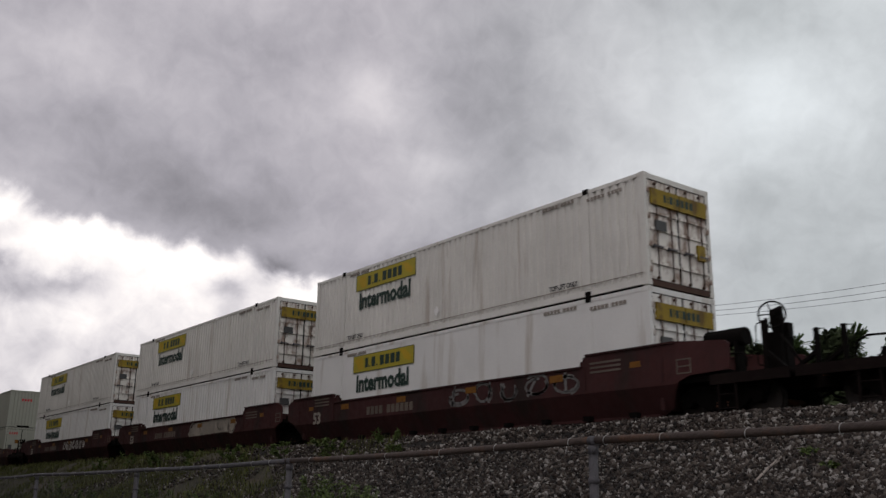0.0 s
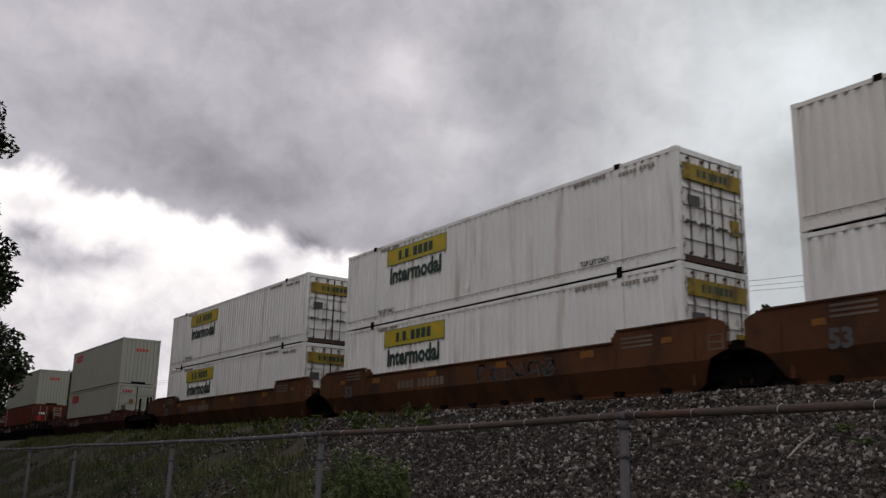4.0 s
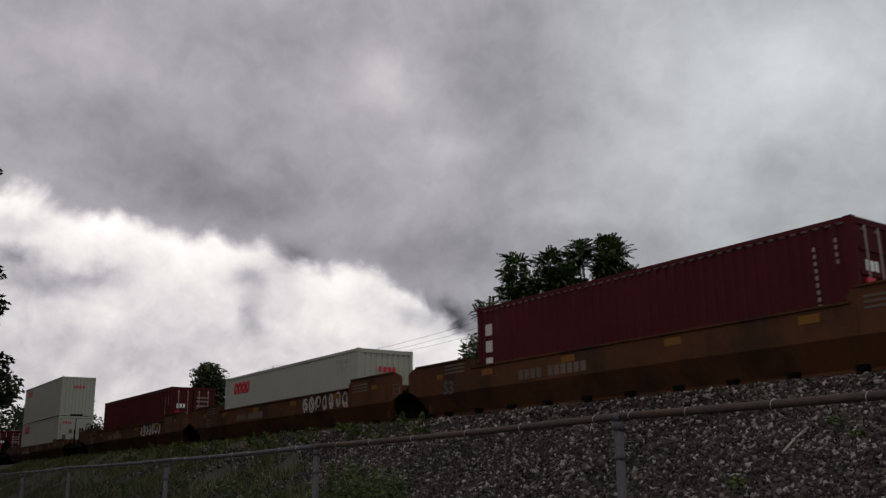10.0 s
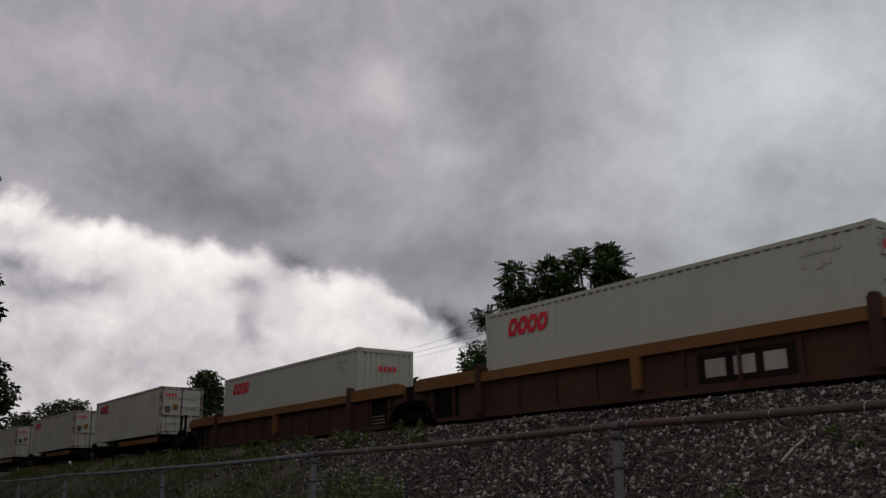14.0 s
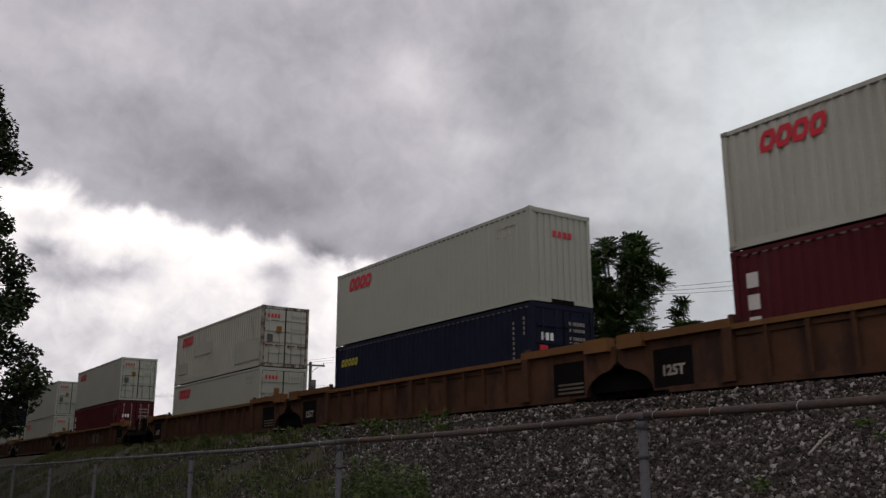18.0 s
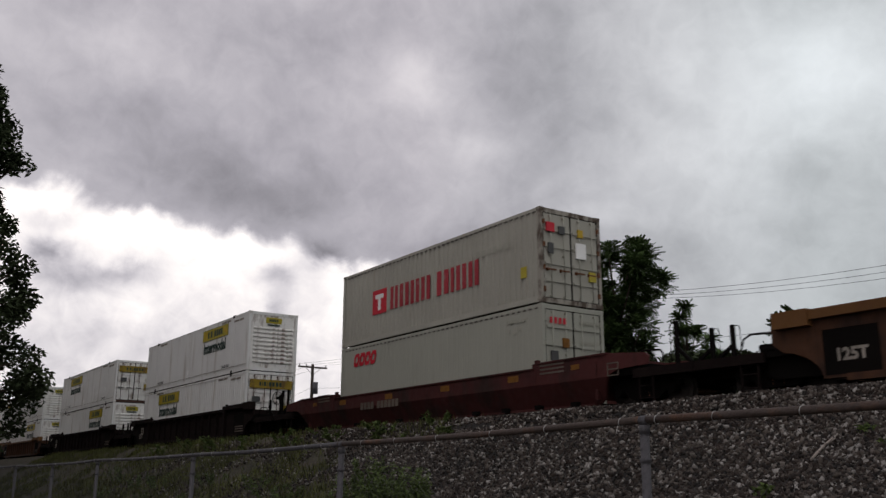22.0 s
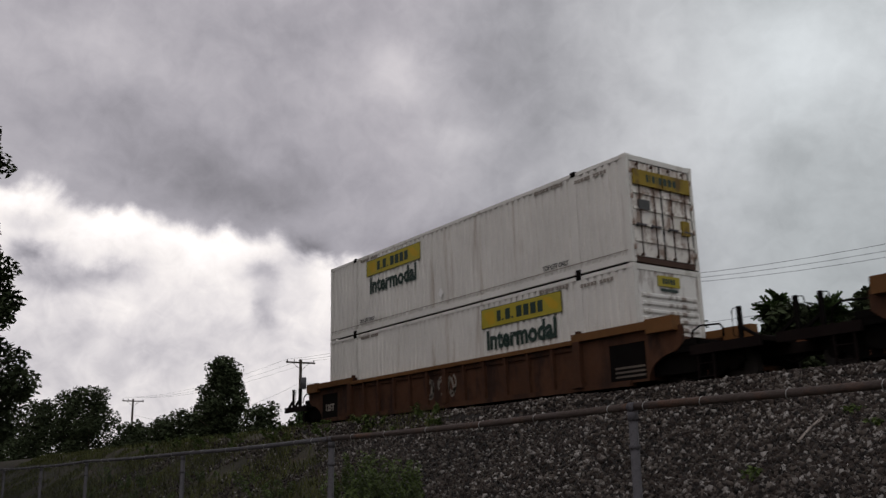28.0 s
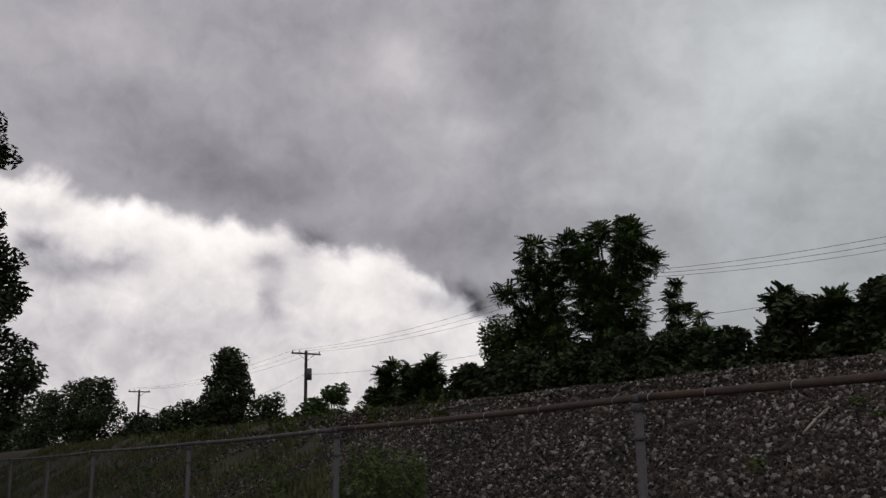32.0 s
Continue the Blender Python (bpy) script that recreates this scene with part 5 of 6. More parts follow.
def car_marks(root, style, main):
    """Reflectors, stencilled bars and the size number on the near side."""
    x = {"smooth": -1.535, "ribbed": -1.445, "beam": -1.445}[style]

    def reflector(bm):
        block(bm, -0.004, 0.004, -0.24, 0.24, -0.09, 0.09)

    def square(bm):
        block(bm, -0.004, 0.004, -0.16, 0.16, -0.07, 0.07)

    def stencil(bm):
        bars(bm, [(y - 0.09, y + 0.09, -0.13, 0.13) for y in (1.2, 0.95, 0.7, 0.45, 0.0, -0.25, -0.5, -0.75, -1.0, -1.25)], 0)

    def square_frame(bm):
        bars(bm, [(-0.2, 0.2, 0.14, 0.17), (-0.2, 0.2, -0.17, -0.14), (0.17, 0.2, -0.14, 0.14), (-0.2, -0.17, -0.14, 0.14), (-0.17, 0.17, -0.015, 0.015)], 0)

    def lines(bm):
        bars(bm, [(-0.5, 0.5, z, z + 0.05) for z in (0.0, 0.11, 0.22)], 0)
    if style == "smooth":
        for y in (-5.1, -1.6, 1.9, 5.3):
            piece("reflector", "reflector", reflector, "amber", root, (x - 0.002, y, main - 0.22), "amber reflector strip")
        for y, z in ((-7.75, main - 0.12), (7.65, main - 0.15)):
            piece("reflector", "square_reflector", square, "amber", root, (x - 0.002, y, z), "amber reflector strip")
        piece("number_print", "stencil", stencil, "stencil", root, (x - 0.001, 2.6, main - 0.46))
        piece("stencil_print", "stencil_lines", lines, "stencil", root, (x - 0.001, 6.9, main - 0.1))
        piece("stencil_print", "stencil_lines", lines, "stencil", root, (x - 0.001, -6.8, main - 0.2))
        piece("stencil_frame", "stencil_frame", square_frame, "stencil", root, (x - 0.001, -9.15, main - 0.3), "pale stencilled square")
    else:
        piece("stencil_print", "stencil_lines", lines, "stencil", root, (x - 0.001, -7.87, 0.42))
        def plate(bm):
            block(bm, -0.004, 0.004, -0.6, 0.6, -0.46, 0.46)
        piece("stencil_plate", "stencil_plate", plate, "black", root, (x + 0.001, 7.8, 0.8), "black stencil patch")
        piece("stencil_plate", "stencil_plate", plate, "black", root, (x + 0.001, -7.8, 0.8), "black stencil patch")
        if style == "ribbed":
            lettering("stencil_lettering", "125T", 0.34, "dim_decal", root, (x - 0.006, 7.8, 0.72), "stencilled 125T")
        else:
            ladder_steps(root)


def graffiti(root, y0, y1, z0, z1, letters, mat, seed, label, under="", wall=-1.538):
    """Sprayed loops and strokes, with no words in them."""
    rng = random.Random(seed)
    bm = bmesh.new()
    w = (y0 - y1) / letters
    h = z1 - z0

    def ribbon(pts, r):
        for (ya, za), (yb, zb) in zip(pts, pts[1:]):
            dy, dz = yb - ya, zb - za
            k = math.hypot(dy, dz) or 1
            oy, oz = -dz / k * r, dy / k * r
            ext = 0.4 * r / k
            bm.faces.new([bm.verts.new((0, y, z)) for y, z in ((ya - dy * ext + oy, za - dz * ext + oz), (yb + dy * ext + oy, zb + dz * ext + oz), (yb + dy * ext - oy, zb + dz * ext - oz), (ya - dy * ext - oy, za - dz * ext - oz))])
    for i in range(letters):
        cy = y0 - (i + 0.5) * w
        for _ in range(2):
            a0, span = rng.uniform(0, 6), rng.uniform(3.5, 6.0)
            ry, rz = w * rng.uniform(0.25, 0.45), h * rng.uniform(0.25, 0.5)
            cz = z0 + h * rng.uniform(0.35, 0.65)
            ribbon([(cy + ry * math.cos(a0 + span * t / 9), max(z0, min(z1, cz + rz * math.sin(a0 + span * t / 9)))) for t in range(10)], h * 0.06)
        ribbon([(cy + w * rng.uniform(-0.4, 0.4), z0 + h * rng.uniform(0, 0.2)), (cy + w * rng.uniform(-0.3, 0.3), z1 - h * rng.uniform(0, 0.2))], h * 0.07)
    me = finish(bm, "graffiti")
    me.materials.append(M[mat])
    ob = new("graffiti", me)
    ob.parent, ob.location.x = root, wall
    tagged(ob, label, kind="stuff")
    if under:
        back = bmesh.new()
        prism(back, [(y0, z0 + 0.2 * h), (y0 - 0.2 * w, z0), (y1 + 0.4 * w, z0 + 0.1 * h), (y1, z1 - 0.4 * h), (y1 + 0.5 * w, z1), (y0 - 0.6 * w, z1 - 0.1 * h)], 0.0, 0.004)
        me = finish(back, "graffiti_ground")
        me.materials.append(M[under])
        ob = new("graffiti_ground", me)
        ob.parent, ob.location.x = root, wall + 0.002


SPRAYED = {
    # car centre: y0, y1, z0, z1, letters, paint, seed, label, ground
    21.95: (-0.5, -6.0, 0.84, 1.47, 5, "silver_spray", 1, "faded silver block graffiti", ""),
    41.35: (-0.3, -5.5, 0.84, 1.48, 5, "dim_decal", 2, "pale grey graffiti blocks", "faded_spray"),
    61.55: (-0.3, -4.9, 0.86, 1.36, 7, "chalk_decal", 3, "white block graffiti", ""),
    108.67: (-1.6, -5.6, 0.86, 1.42, 5, "white_decal", 4, "blue and white graffiti", "spray_blue"),
    128.0: (-0.4, -3.9, 0.86, 1.36, 6, "dark_print", 5, "dark scrawled graffiti", ""),
    299.8: (-2.4, -6.0, 0.86, 1.42, 7, "chalk_decal", 6, "white sprayed graffiti", ""),
    319.27: (-2.2, -5.6, 0.86, 1.42, 7, "chalk_decal", 7, "white sprayed graffiti", ""),
    546.6: (-0.35, -3.3, 0.5, 1.2, 4, "silver_spray", 9, "pale sprayed graffiti between the ribs", "patch_dark", -1.449),
    765.94: (1.2, -0.6, 0.55, 1.2, 3, "dim_decal", 8, "pale green scrawled graffiti", "", -1.449)}
M["silver_spray"] = material("silver_grey_spray", (0.13, 0.125, 0.12), 0.6, spread=0.3, stain=(0.04, 0.02, 0.02), stain_at=0.58, stain_scale=3.0, bump=0)
M["faded_spray"] = material("faded_beige_spray", (0.27, 0.24, 0.2), 0.8, spread=0.3, stain=(0.1, 0.05, 0.04), stain_at=0.55, stain_scale=2.0, bump=0)
M["patch_dark"] = material("grey_sprayed_ground", (0.085, 0.075, 0.065), 0.7, spread=0.25, bump=0)
M["spray_blue"] = material("blue_spray", (0.03, 0.06, 0.14), 0.6, spread=0.3, bump=0)


# centre at t = 0 along the track, floor kinds: lower, upper, car style, paint, outer ends, brake wheel end
CONSIST = [
    (-1.6, "", "", "ribbed", "car_dark", (-1, 1), None),
    (21.95, "JDf", "JDo", "smooth", "car_maroon", (-1,), (-11.25, 2.13)), (41.35, "JD", "JDo", "smooth", "car_maroon", (), None), (61.55, "JD", "JDo", "smooth", "car_maroon", (1,), None),
    (85.02, "OD", "OF", "smooth", "car_maroon", (-1, 1), (-11.25, 1.8)),
    (108.67, "JD", "JDo", "smooth", "car_brown", (-1,), None), (128.0, "JD", "JD", "smooth", "car_brown", (), None), (147.55, "JD", "JD", "smooth", "car_brown", (1,), None),
    (171.2, "OD", "OF", "smooth", "car_red", (-1, 1), None),
    (194.33, "TO", "OF", "smooth", "car_dark", (-1, 1), (-11.25, 1.9)),
    (217.77, "TP", "", "beam", "car_umber", (-1,), None), (237.33, "OD", "", "beam", "car_umber", (), None), (256.93, "OS", "OF", "beam", "car_umber", (1,), None),
    (280.5, "TX", "", "smooth", "car_brown", (-1,), None), (299.8, "OG", "", "smooth", "car_brown", (), None), (319.27, "TB", "", "smooth", "car_brown", (1,), (9.6, 1.95)),
    (342.98, "OD", "OF", "smooth", "car_brown", (-1, 1), None),
    (366.43, "TX", "", "beam", "car_umber", (-1,), (-10.1, 2.3)), (386.06, "OD", "", "beam", "car_umber", (), None), (405.7, "OF", "", "beam", "car_umber", (1,), None),
    (426.7, "OY", "", "spine", "car_dark", (-1,), None), (444.3, "OY", "", "spine", "car_dark", (), None), (462.8, "OY", "", "spine", "car_dark", (1,), None),
    (484.08, "TX", "OX", "ribbed", "car_rust", (-1,), None), (503.33, "BL", "OF", "ribbed", "car_rust", (), None), (523.0, "OD", "OW", "ribbed", "car_rust", (1,), None),
    (546.6, "TX", "OD", "ribbed", "car_rust", (-1,), (-11.6, 1.6)), (566.0, "OD", "OD", "ribbed", "car_rust", (), None), (585.63, "OD", "BL", "ribbed", "car_rust", (1,), None),
    (609.06, "OD", "YM", "smooth", "car_red", (-1, 1), None),
    (632.73, "JD", "JNf", "ribbed", "car_dark", (-1, 1), (-11.6, 1.75)),
    (656.15, "JN", "JD", "ribbed", "car_dark", (-1, 1), None),
    (679.62, "JN", "JN", "ribbed", "car_rust", (-1,), None), (699.06, "JNc", "JD", "ribbed", "car_rust", (), None), (718.64, "JNf", "JN", "ribbed", "car_rust", (1,), None),
    (742.14, "JN", "JDf", "ribbed", "car_rust", (-1, 1), (-11.25, 1.9)),
    (765.94, "JNc", "JDo", "ribbed", "car_rust", (-1, 1), None)]

CAR_WORDS = {"car_umber": "dark rusty brown", "car_maroon": "dark maroon", "car_brown": "orange-brown", "car_rust": "rusty orange-brown", "car_dark": "sooty dark", "car_red": "dull red"}
MARKED = 386.06       # the car with pale owner's marks
LOW = ("OS", "TO", "OG", "OY")
TRAIN = []             # things with their place at the start


def build_train():
    made = {}
    for centre, lower, upper, style, paint, ends, brake in CONSIST:
        key = (style, paint, ends, brake)
        home = pose(TRACK_X, centre, RAIL_Z)
        own = centre in SPRAYED or centre == MARKED
        if key in made and not own:
            car = copy_thing(made[key], home)
        else:
            words = CAR_WORDS[paint] + {"smooth": " smooth-sided steel well car", "ribbed": " steel well car with ribbed sides", "beam": " steel well car with yellow top beam", "spine": " low spine car with cross arms"}[style]
            car = spine_car(paint, ends, words + " on track") if style == "spine" else well_car(style, paint, ends, brake, words + " on track")
            car.matrix_basis = home
            if not own:
                made[key] = car
        if centre in SPRAYED:
            graffiti(car, *SPRAYED[centre])
        if centre == MARKED:
            piece("stencil_plate", "mark_ground", lambda bm: bars(bm, [(-1.25, 1.25, -0.33, 0.33)], 0), "car_dark", car, (-1.446, -3.0, 0.78), "dark painted patch")
            piece("company_mark", "owner_mark", lambda bm: bars(bm, [(y - 0.27, y + 0.27, -0.2, 0.2) for y in (-0.76, 0.0, 0.76)], 0), "dim_decal", car, (-1.452, -3.0, 0.78), "pale worn company marks")
        TRAIN.append((car, (TRACK_X, centre, RAIL_Z)))
        z = RAIL_Z + (1.29 if style == "spine" else 0.36 if upper and "J" not in upper[0] else 0.42)
        for kind in (lower, upper):
            if kind:
                at = (TRACK_X, centre, z)
                if kind in made:
                    box = copy_thing(made[kind], pose(*at))
                else:
                    box = made[kind] = load(kind)
                    box.matrix_basis = pose(*at)
                TRAIN.append((box, at))
                z += (2.591 if kind in LOW else HIGH) + 0.03


build_train()


# ---------------------------------------------------------------- fence
def fence():
    root = thing("chain_link_fence", "grey chain-link fence with a rusty top rail along the railway", "fence")
    root.location = (3.22, 0, 0)

    def post(bm):
        tube(bm, (0, 0, 0), (0, 0, 1.80), 0.0225, n=12)

    def cap(bm):
        tube(bm, (0, 0, 1.79), (0, 0, 1.83), 0.026, n=12)
        tube(bm, (0, -0.022, 1.853), (0, 0.022, 1.853), 0.0215, n=12)

    def collar(bm):
        tube(bm, (0, 0, 0), (0, 0, 0.02), 0.0275, n=12)
    tops = []
    places = [-6.1, -3.05, 0.0, 3.045, 6.065, 9.17, 12.9, 15.6] + [18.7 + 3.05 * k for k in range(19)]
    bends = [1.88, 1.88, 1.88, 1.867, 1.838, 1.817, 1.815, 1.788]
    for k, y in enumerate(places):
        lean = {3: 0.5, 4: 1.6}.get(k, random.Random(k).uniform(-1, 1))
        p = piece("post", "fence_post", post, "galv", root, (0, y, 0))
        p.rotation_euler[0] = radians(lean)
        piece("post_cap", "fence_cap", cap, "galv", p)
        for z in (1.66,):
            piece("collar", "fence_collar", collar, "galv", p, (0, 0, z))
        p.scale.z = (bends[k] if k < 8 else 1.79) / 1.855
        tops.append((y, bends[k] if k < 8 else 1.79 - 0.01 * (k % 2)))

    for i, ((ya, za), (yb, zb)) in enumerate(zip(tops, tops[1:])):
        def pipe(bm):
            n = 6
            sweep(bm, [(0.0, ya + (yb - ya) * j / n, za + (zb - za) * j / n - 0.01 * math.sin(j / n * math.pi)) for j in range(n + 1)], 0.0185, 10)
        piece("top_rail", f"fence_rail_{i}", pipe, "rail_rust" if ya < 5.5 else "galv", root)

    def tie(bm):
        n = 10
        sweep(bm, [(0.021 * math.cos(i * 6.1 / n), 0.012 * i / n, 0.021 * math.sin(i * 6.1 / n)) for i in range(n + 1)], 0.0022, 4)
    rng = random.Random(8)
    for y in [0.9, 1.35, 1.78, 2.18, 2.61, 2.94, 3.17, 3.72, 4.2, 4.75, 5.25] + [5.75 + i * 0.46 + rng.uniform(-0.1, 0.1) for i in range(34)]:
        (ya, za), (yb, zb) = next(((a, b) for a, b in zip(tops, tops[1:]) if a[0] <= y < b[0]))
        h = (y - ya) / (yb - ya)
        piece("tie_wire", "fence_tie", tie, "tie_wire", root, (0, y, za + (zb - za) * h - 0.003 - 0.01 * math.sin(h * math.pi)))
    # woven wire: zigzag strands that cross
    verts, faces = [], []

    def strand(a, b, r=0.0009):
        a, b = Vector(a), Vector(b)
        d = (b - a).normalized()
        u = Vector((1, 0, 0))
        w = d.cross(u)
        base = len(verts)
        for p in (a, b):
            for k in range(3):
                t = k * math.tau / 3
                verts.append(p + r * (u * math.cos(t) + w * math.sin(t)))
        for k in range(3):
            faces.append((base + k, base + (k + 1) % 3, base + 3 + (k + 1) % 3, base + 3 + k))
    step = 0.06
    y = -1.0
    while y < 34:
        for s in (-1, 1):
            # one straight run of crossing wire over the height that the eye can meet
            strand((0.024 * s, y, 0.9), (0.024 * s, y + s * 0.93, 1.83))
        y += step
    me = bpy.data.meshes.new("woven_wire")
    me.from_pydata(verts, [], faces)
    me.materials.append(M["wire"])
    ob = new("woven_wire", me)
    ob.parent = root
    tagged(ob, "fine grey woven wire", kind="stuff")


fence()


# ---------------------------------------------------------------- plants
def leaf_cloud(name, centres, leaf, count, rng, mat, fronds=False):
    """Many small folded leaves about the given centres (x, y, z, radius)."""
    verts, faces = [], []
    weights = [c[3] ** 2 for c in centres]
    for _ in range(count):
        cx, cy, cz, r = rng.choices(centres, weights)[0]
        d = Vector((rng.gauss(0, 1), rng.gauss(0, 1), rng.gauss(0, 1))).normalized() * r * rng.random() ** 0.4
        p = Vector((cx + d.x, cy + d.y, cz + d.z * 0.8))
        q = Euler((rng.uniform(-1.0, 1.0), rng.uniform(-1.0, 1.0), rng.uniform(0, 6.28))).to_matrix()
        s = leaf * rng.uniform(0.6, 1.4)
        if fronds:
            # stalks point out of the clump, up or sideways, and droop
            q = (d.normalized() * 0.5 + Vector((rng.gauss(0, 0.6), rng.gauss(0, 0.6), rng.uniform(-0.25, 0.7)))).to_track_quat("Y", "Z").to_matrix()
            s *= rng.uniform(0.7, 1.1)
            # a compound leaf: paired leaflets on a drooping stalk
            for i in range(6):
                for side in (-1, 1):
                    a = p + q @ Vector((0, s * (i * 0.42), -0.03 * s * i * i))
                    b = p + q @ Vector((side * s * 0.75, s * (i * 0.42 + 0.35), -0.03 * s * i * i - 0.15 * s))
                    c = p + q @ Vector((side * s * 0.3, s * (i * 0.42 + 0.5), -0.03 * s * i * i))
                    e = p + q @ Vector((side * s * 0.48, s * (i * 0.42 - 0.06), -0.03 * s * i * i))
                    base = len(verts)
                    verts.extend((a, e, b, c))
                    faces.append((base, base + 1, base + 2, base + 3))
        else:
            base = len(verts)
            for o in ((0, -s, 0), (0.5 * s, 0, 0.15 * s), (0, s, 0), (-0.5 * s, 0, 0.15 * s)):
                verts.append(p + q @ Vector(o))
            faces.extend(((base, base + 1, base + 2), (base, base + 2, base + 3)))
    me = bpy.data.meshes.new(name)
    me.from_pydata(verts, [], faces)
    me.materials.append(M[mat])
    return me


def tree(name, x, y, height, spread, low, leaf, count, seed, label, mat="leaf", fronds=False, lobes=14, lean=0.0, top=None, category="tree", clumps=None):
    """Tapered trunk, limbs that reach the crown's lobes, and a crown of leaves. low: height of the lowest leaves."""
    rng = random.Random(seed)
    root = thing(name, label, category)
    z0 = rough_z(x, y)
    root.location = (x, y, z0 - 0.1)
    bm = bmesh.new()
    pts = [Vector((lean * height * t * t + rng.uniform(-0.1, 0.1) * t, rng.uniform(-0.1, 0.1) * t, height * 0.8 * t)) for t in (0, 0.15, 0.35, 0.6, 0.85, 1.0)]
    r = max(0.05, height * 0.018)
    for i, (a, b) in enumerate(zip(pts, pts[1:])):
        tube(bm, a, b, r * (1 - i * 0.17), r * (1 - (i + 1) * 0.17), n=8, caps=False)
    me = finish(bm, "trunk")
    me.materials.append(M["bark"])
    ob = new("trunk", me)
    ob.parent = root
    centres = []
    bm = bmesh.new()
    for i in range(lobes):
        t = (i + rng.random()) / lobes
        prof = top(t) if top else math.sin(math.pi * (0.12 + 0.82 * t)) ** 0.7
        ang = i * 2.4 + rng.uniform(-0.4, 0.4)
        rad = spread * prof * (rng.uniform(0.2, 0.7) if category == "bush" else rng.uniform(0.45, 1.12) if fronds else rng.uniform(0.4, 0.95))
        z = low + (height - low) * t
        c = (lean * z * z / height + rad * math.cos(ang), rad * math.sin(ang), z, spread * rng.uniform(*((0.2, 0.4) if fronds else ((0.34, 0.52) if category == "bush" else (0.26, 0.42)))) * (0.45 + 0.55 * prof))
        if clumps:
            size = rng.uniform(*clumps)
            rad = (spread * prof - size) * (rng.uniform(0.75, 1.0) if i % 3 else rng.uniform(0.2, 0.6))
            c = (rad * math.cos(ang), rad * math.sin(ang), z, size * (1 if i % 3 else 1.8))
        centres.append(c)
        base = Vector((lean * z * z / height * 0.8, 0, max(0.3, z * 0.72)))
        base.z = min(base.z, height * 0.78)
        mid = base.lerp(Vector(c[:3]), 0.5) + Vector((0, 0, -0.1))
        tube(bm, base, mid, r * 0.35, r * 0.25, n=5, caps=False)
        tube(bm, mid, c[:3], r * 0.25, r * 0.08, n=5, caps=False)
    centres.append((lean * height, 0, low + (height - low) * 0.5, spread * 0.5))
    me = finish(bm, "branchwork")
    me.materials.append(M["bark"])
    ob = new("branchwork", me)
    ob.parent = root
    ob["kind"] = "stuff"
    ob = new("crown", leaf_cloud("crown", centres, leaf, count, rng, mat, fronds))
    ob.parent = root
    return root


def full_crown(t):
    """Wide low down, a waist, and a narrower upper half."""
    pts = ((0.0, 0.45), (0.09, 0.84), (0.21, 1.0), (0.4, 0.96), (0.48, 0.86), (0.57, 0.68), (0.65, 0.54), (0.73, 0.72), (0.86, 0.58), (1.0, 0.2))
    for (a, ra), (b, rb) in zip(pts, pts[1:]):
        if t <= b:
            return ra + (rb - ra) * (t - a) / (b - a)
    return 0.2


def round_crown(t):
    """A ball on a narrow foot, with a tuft on top."""
    return 0.45 if t < 0.25 else (0.45 + 0.55 * (t - 0.25) / 0.25 if t < 0.5 else (1.0 - 0.3 * (t - 0.5) / 0.3 if t < 0.8 else max(0.22, 0.7 - 3.0 * (t - 0.8))))


def broad_top(t):
    """Nearly as wide at the top as in the middle."""
    return 0.55 + 0.45 * min(1.0, t / 0.3) if t < 0.6 else (0.95 if t < 0.86 else 0.95 - 0.35 * (t - 0.86) / 0.14)


def peaked_top(t):
    """Widest at two thirds of its height, with a single leader."""
    return 0.6 + 0.4 * t / 0.68 if t < 0.68 else 1.0 - 0.85 * (t - 0.68) / 0.32


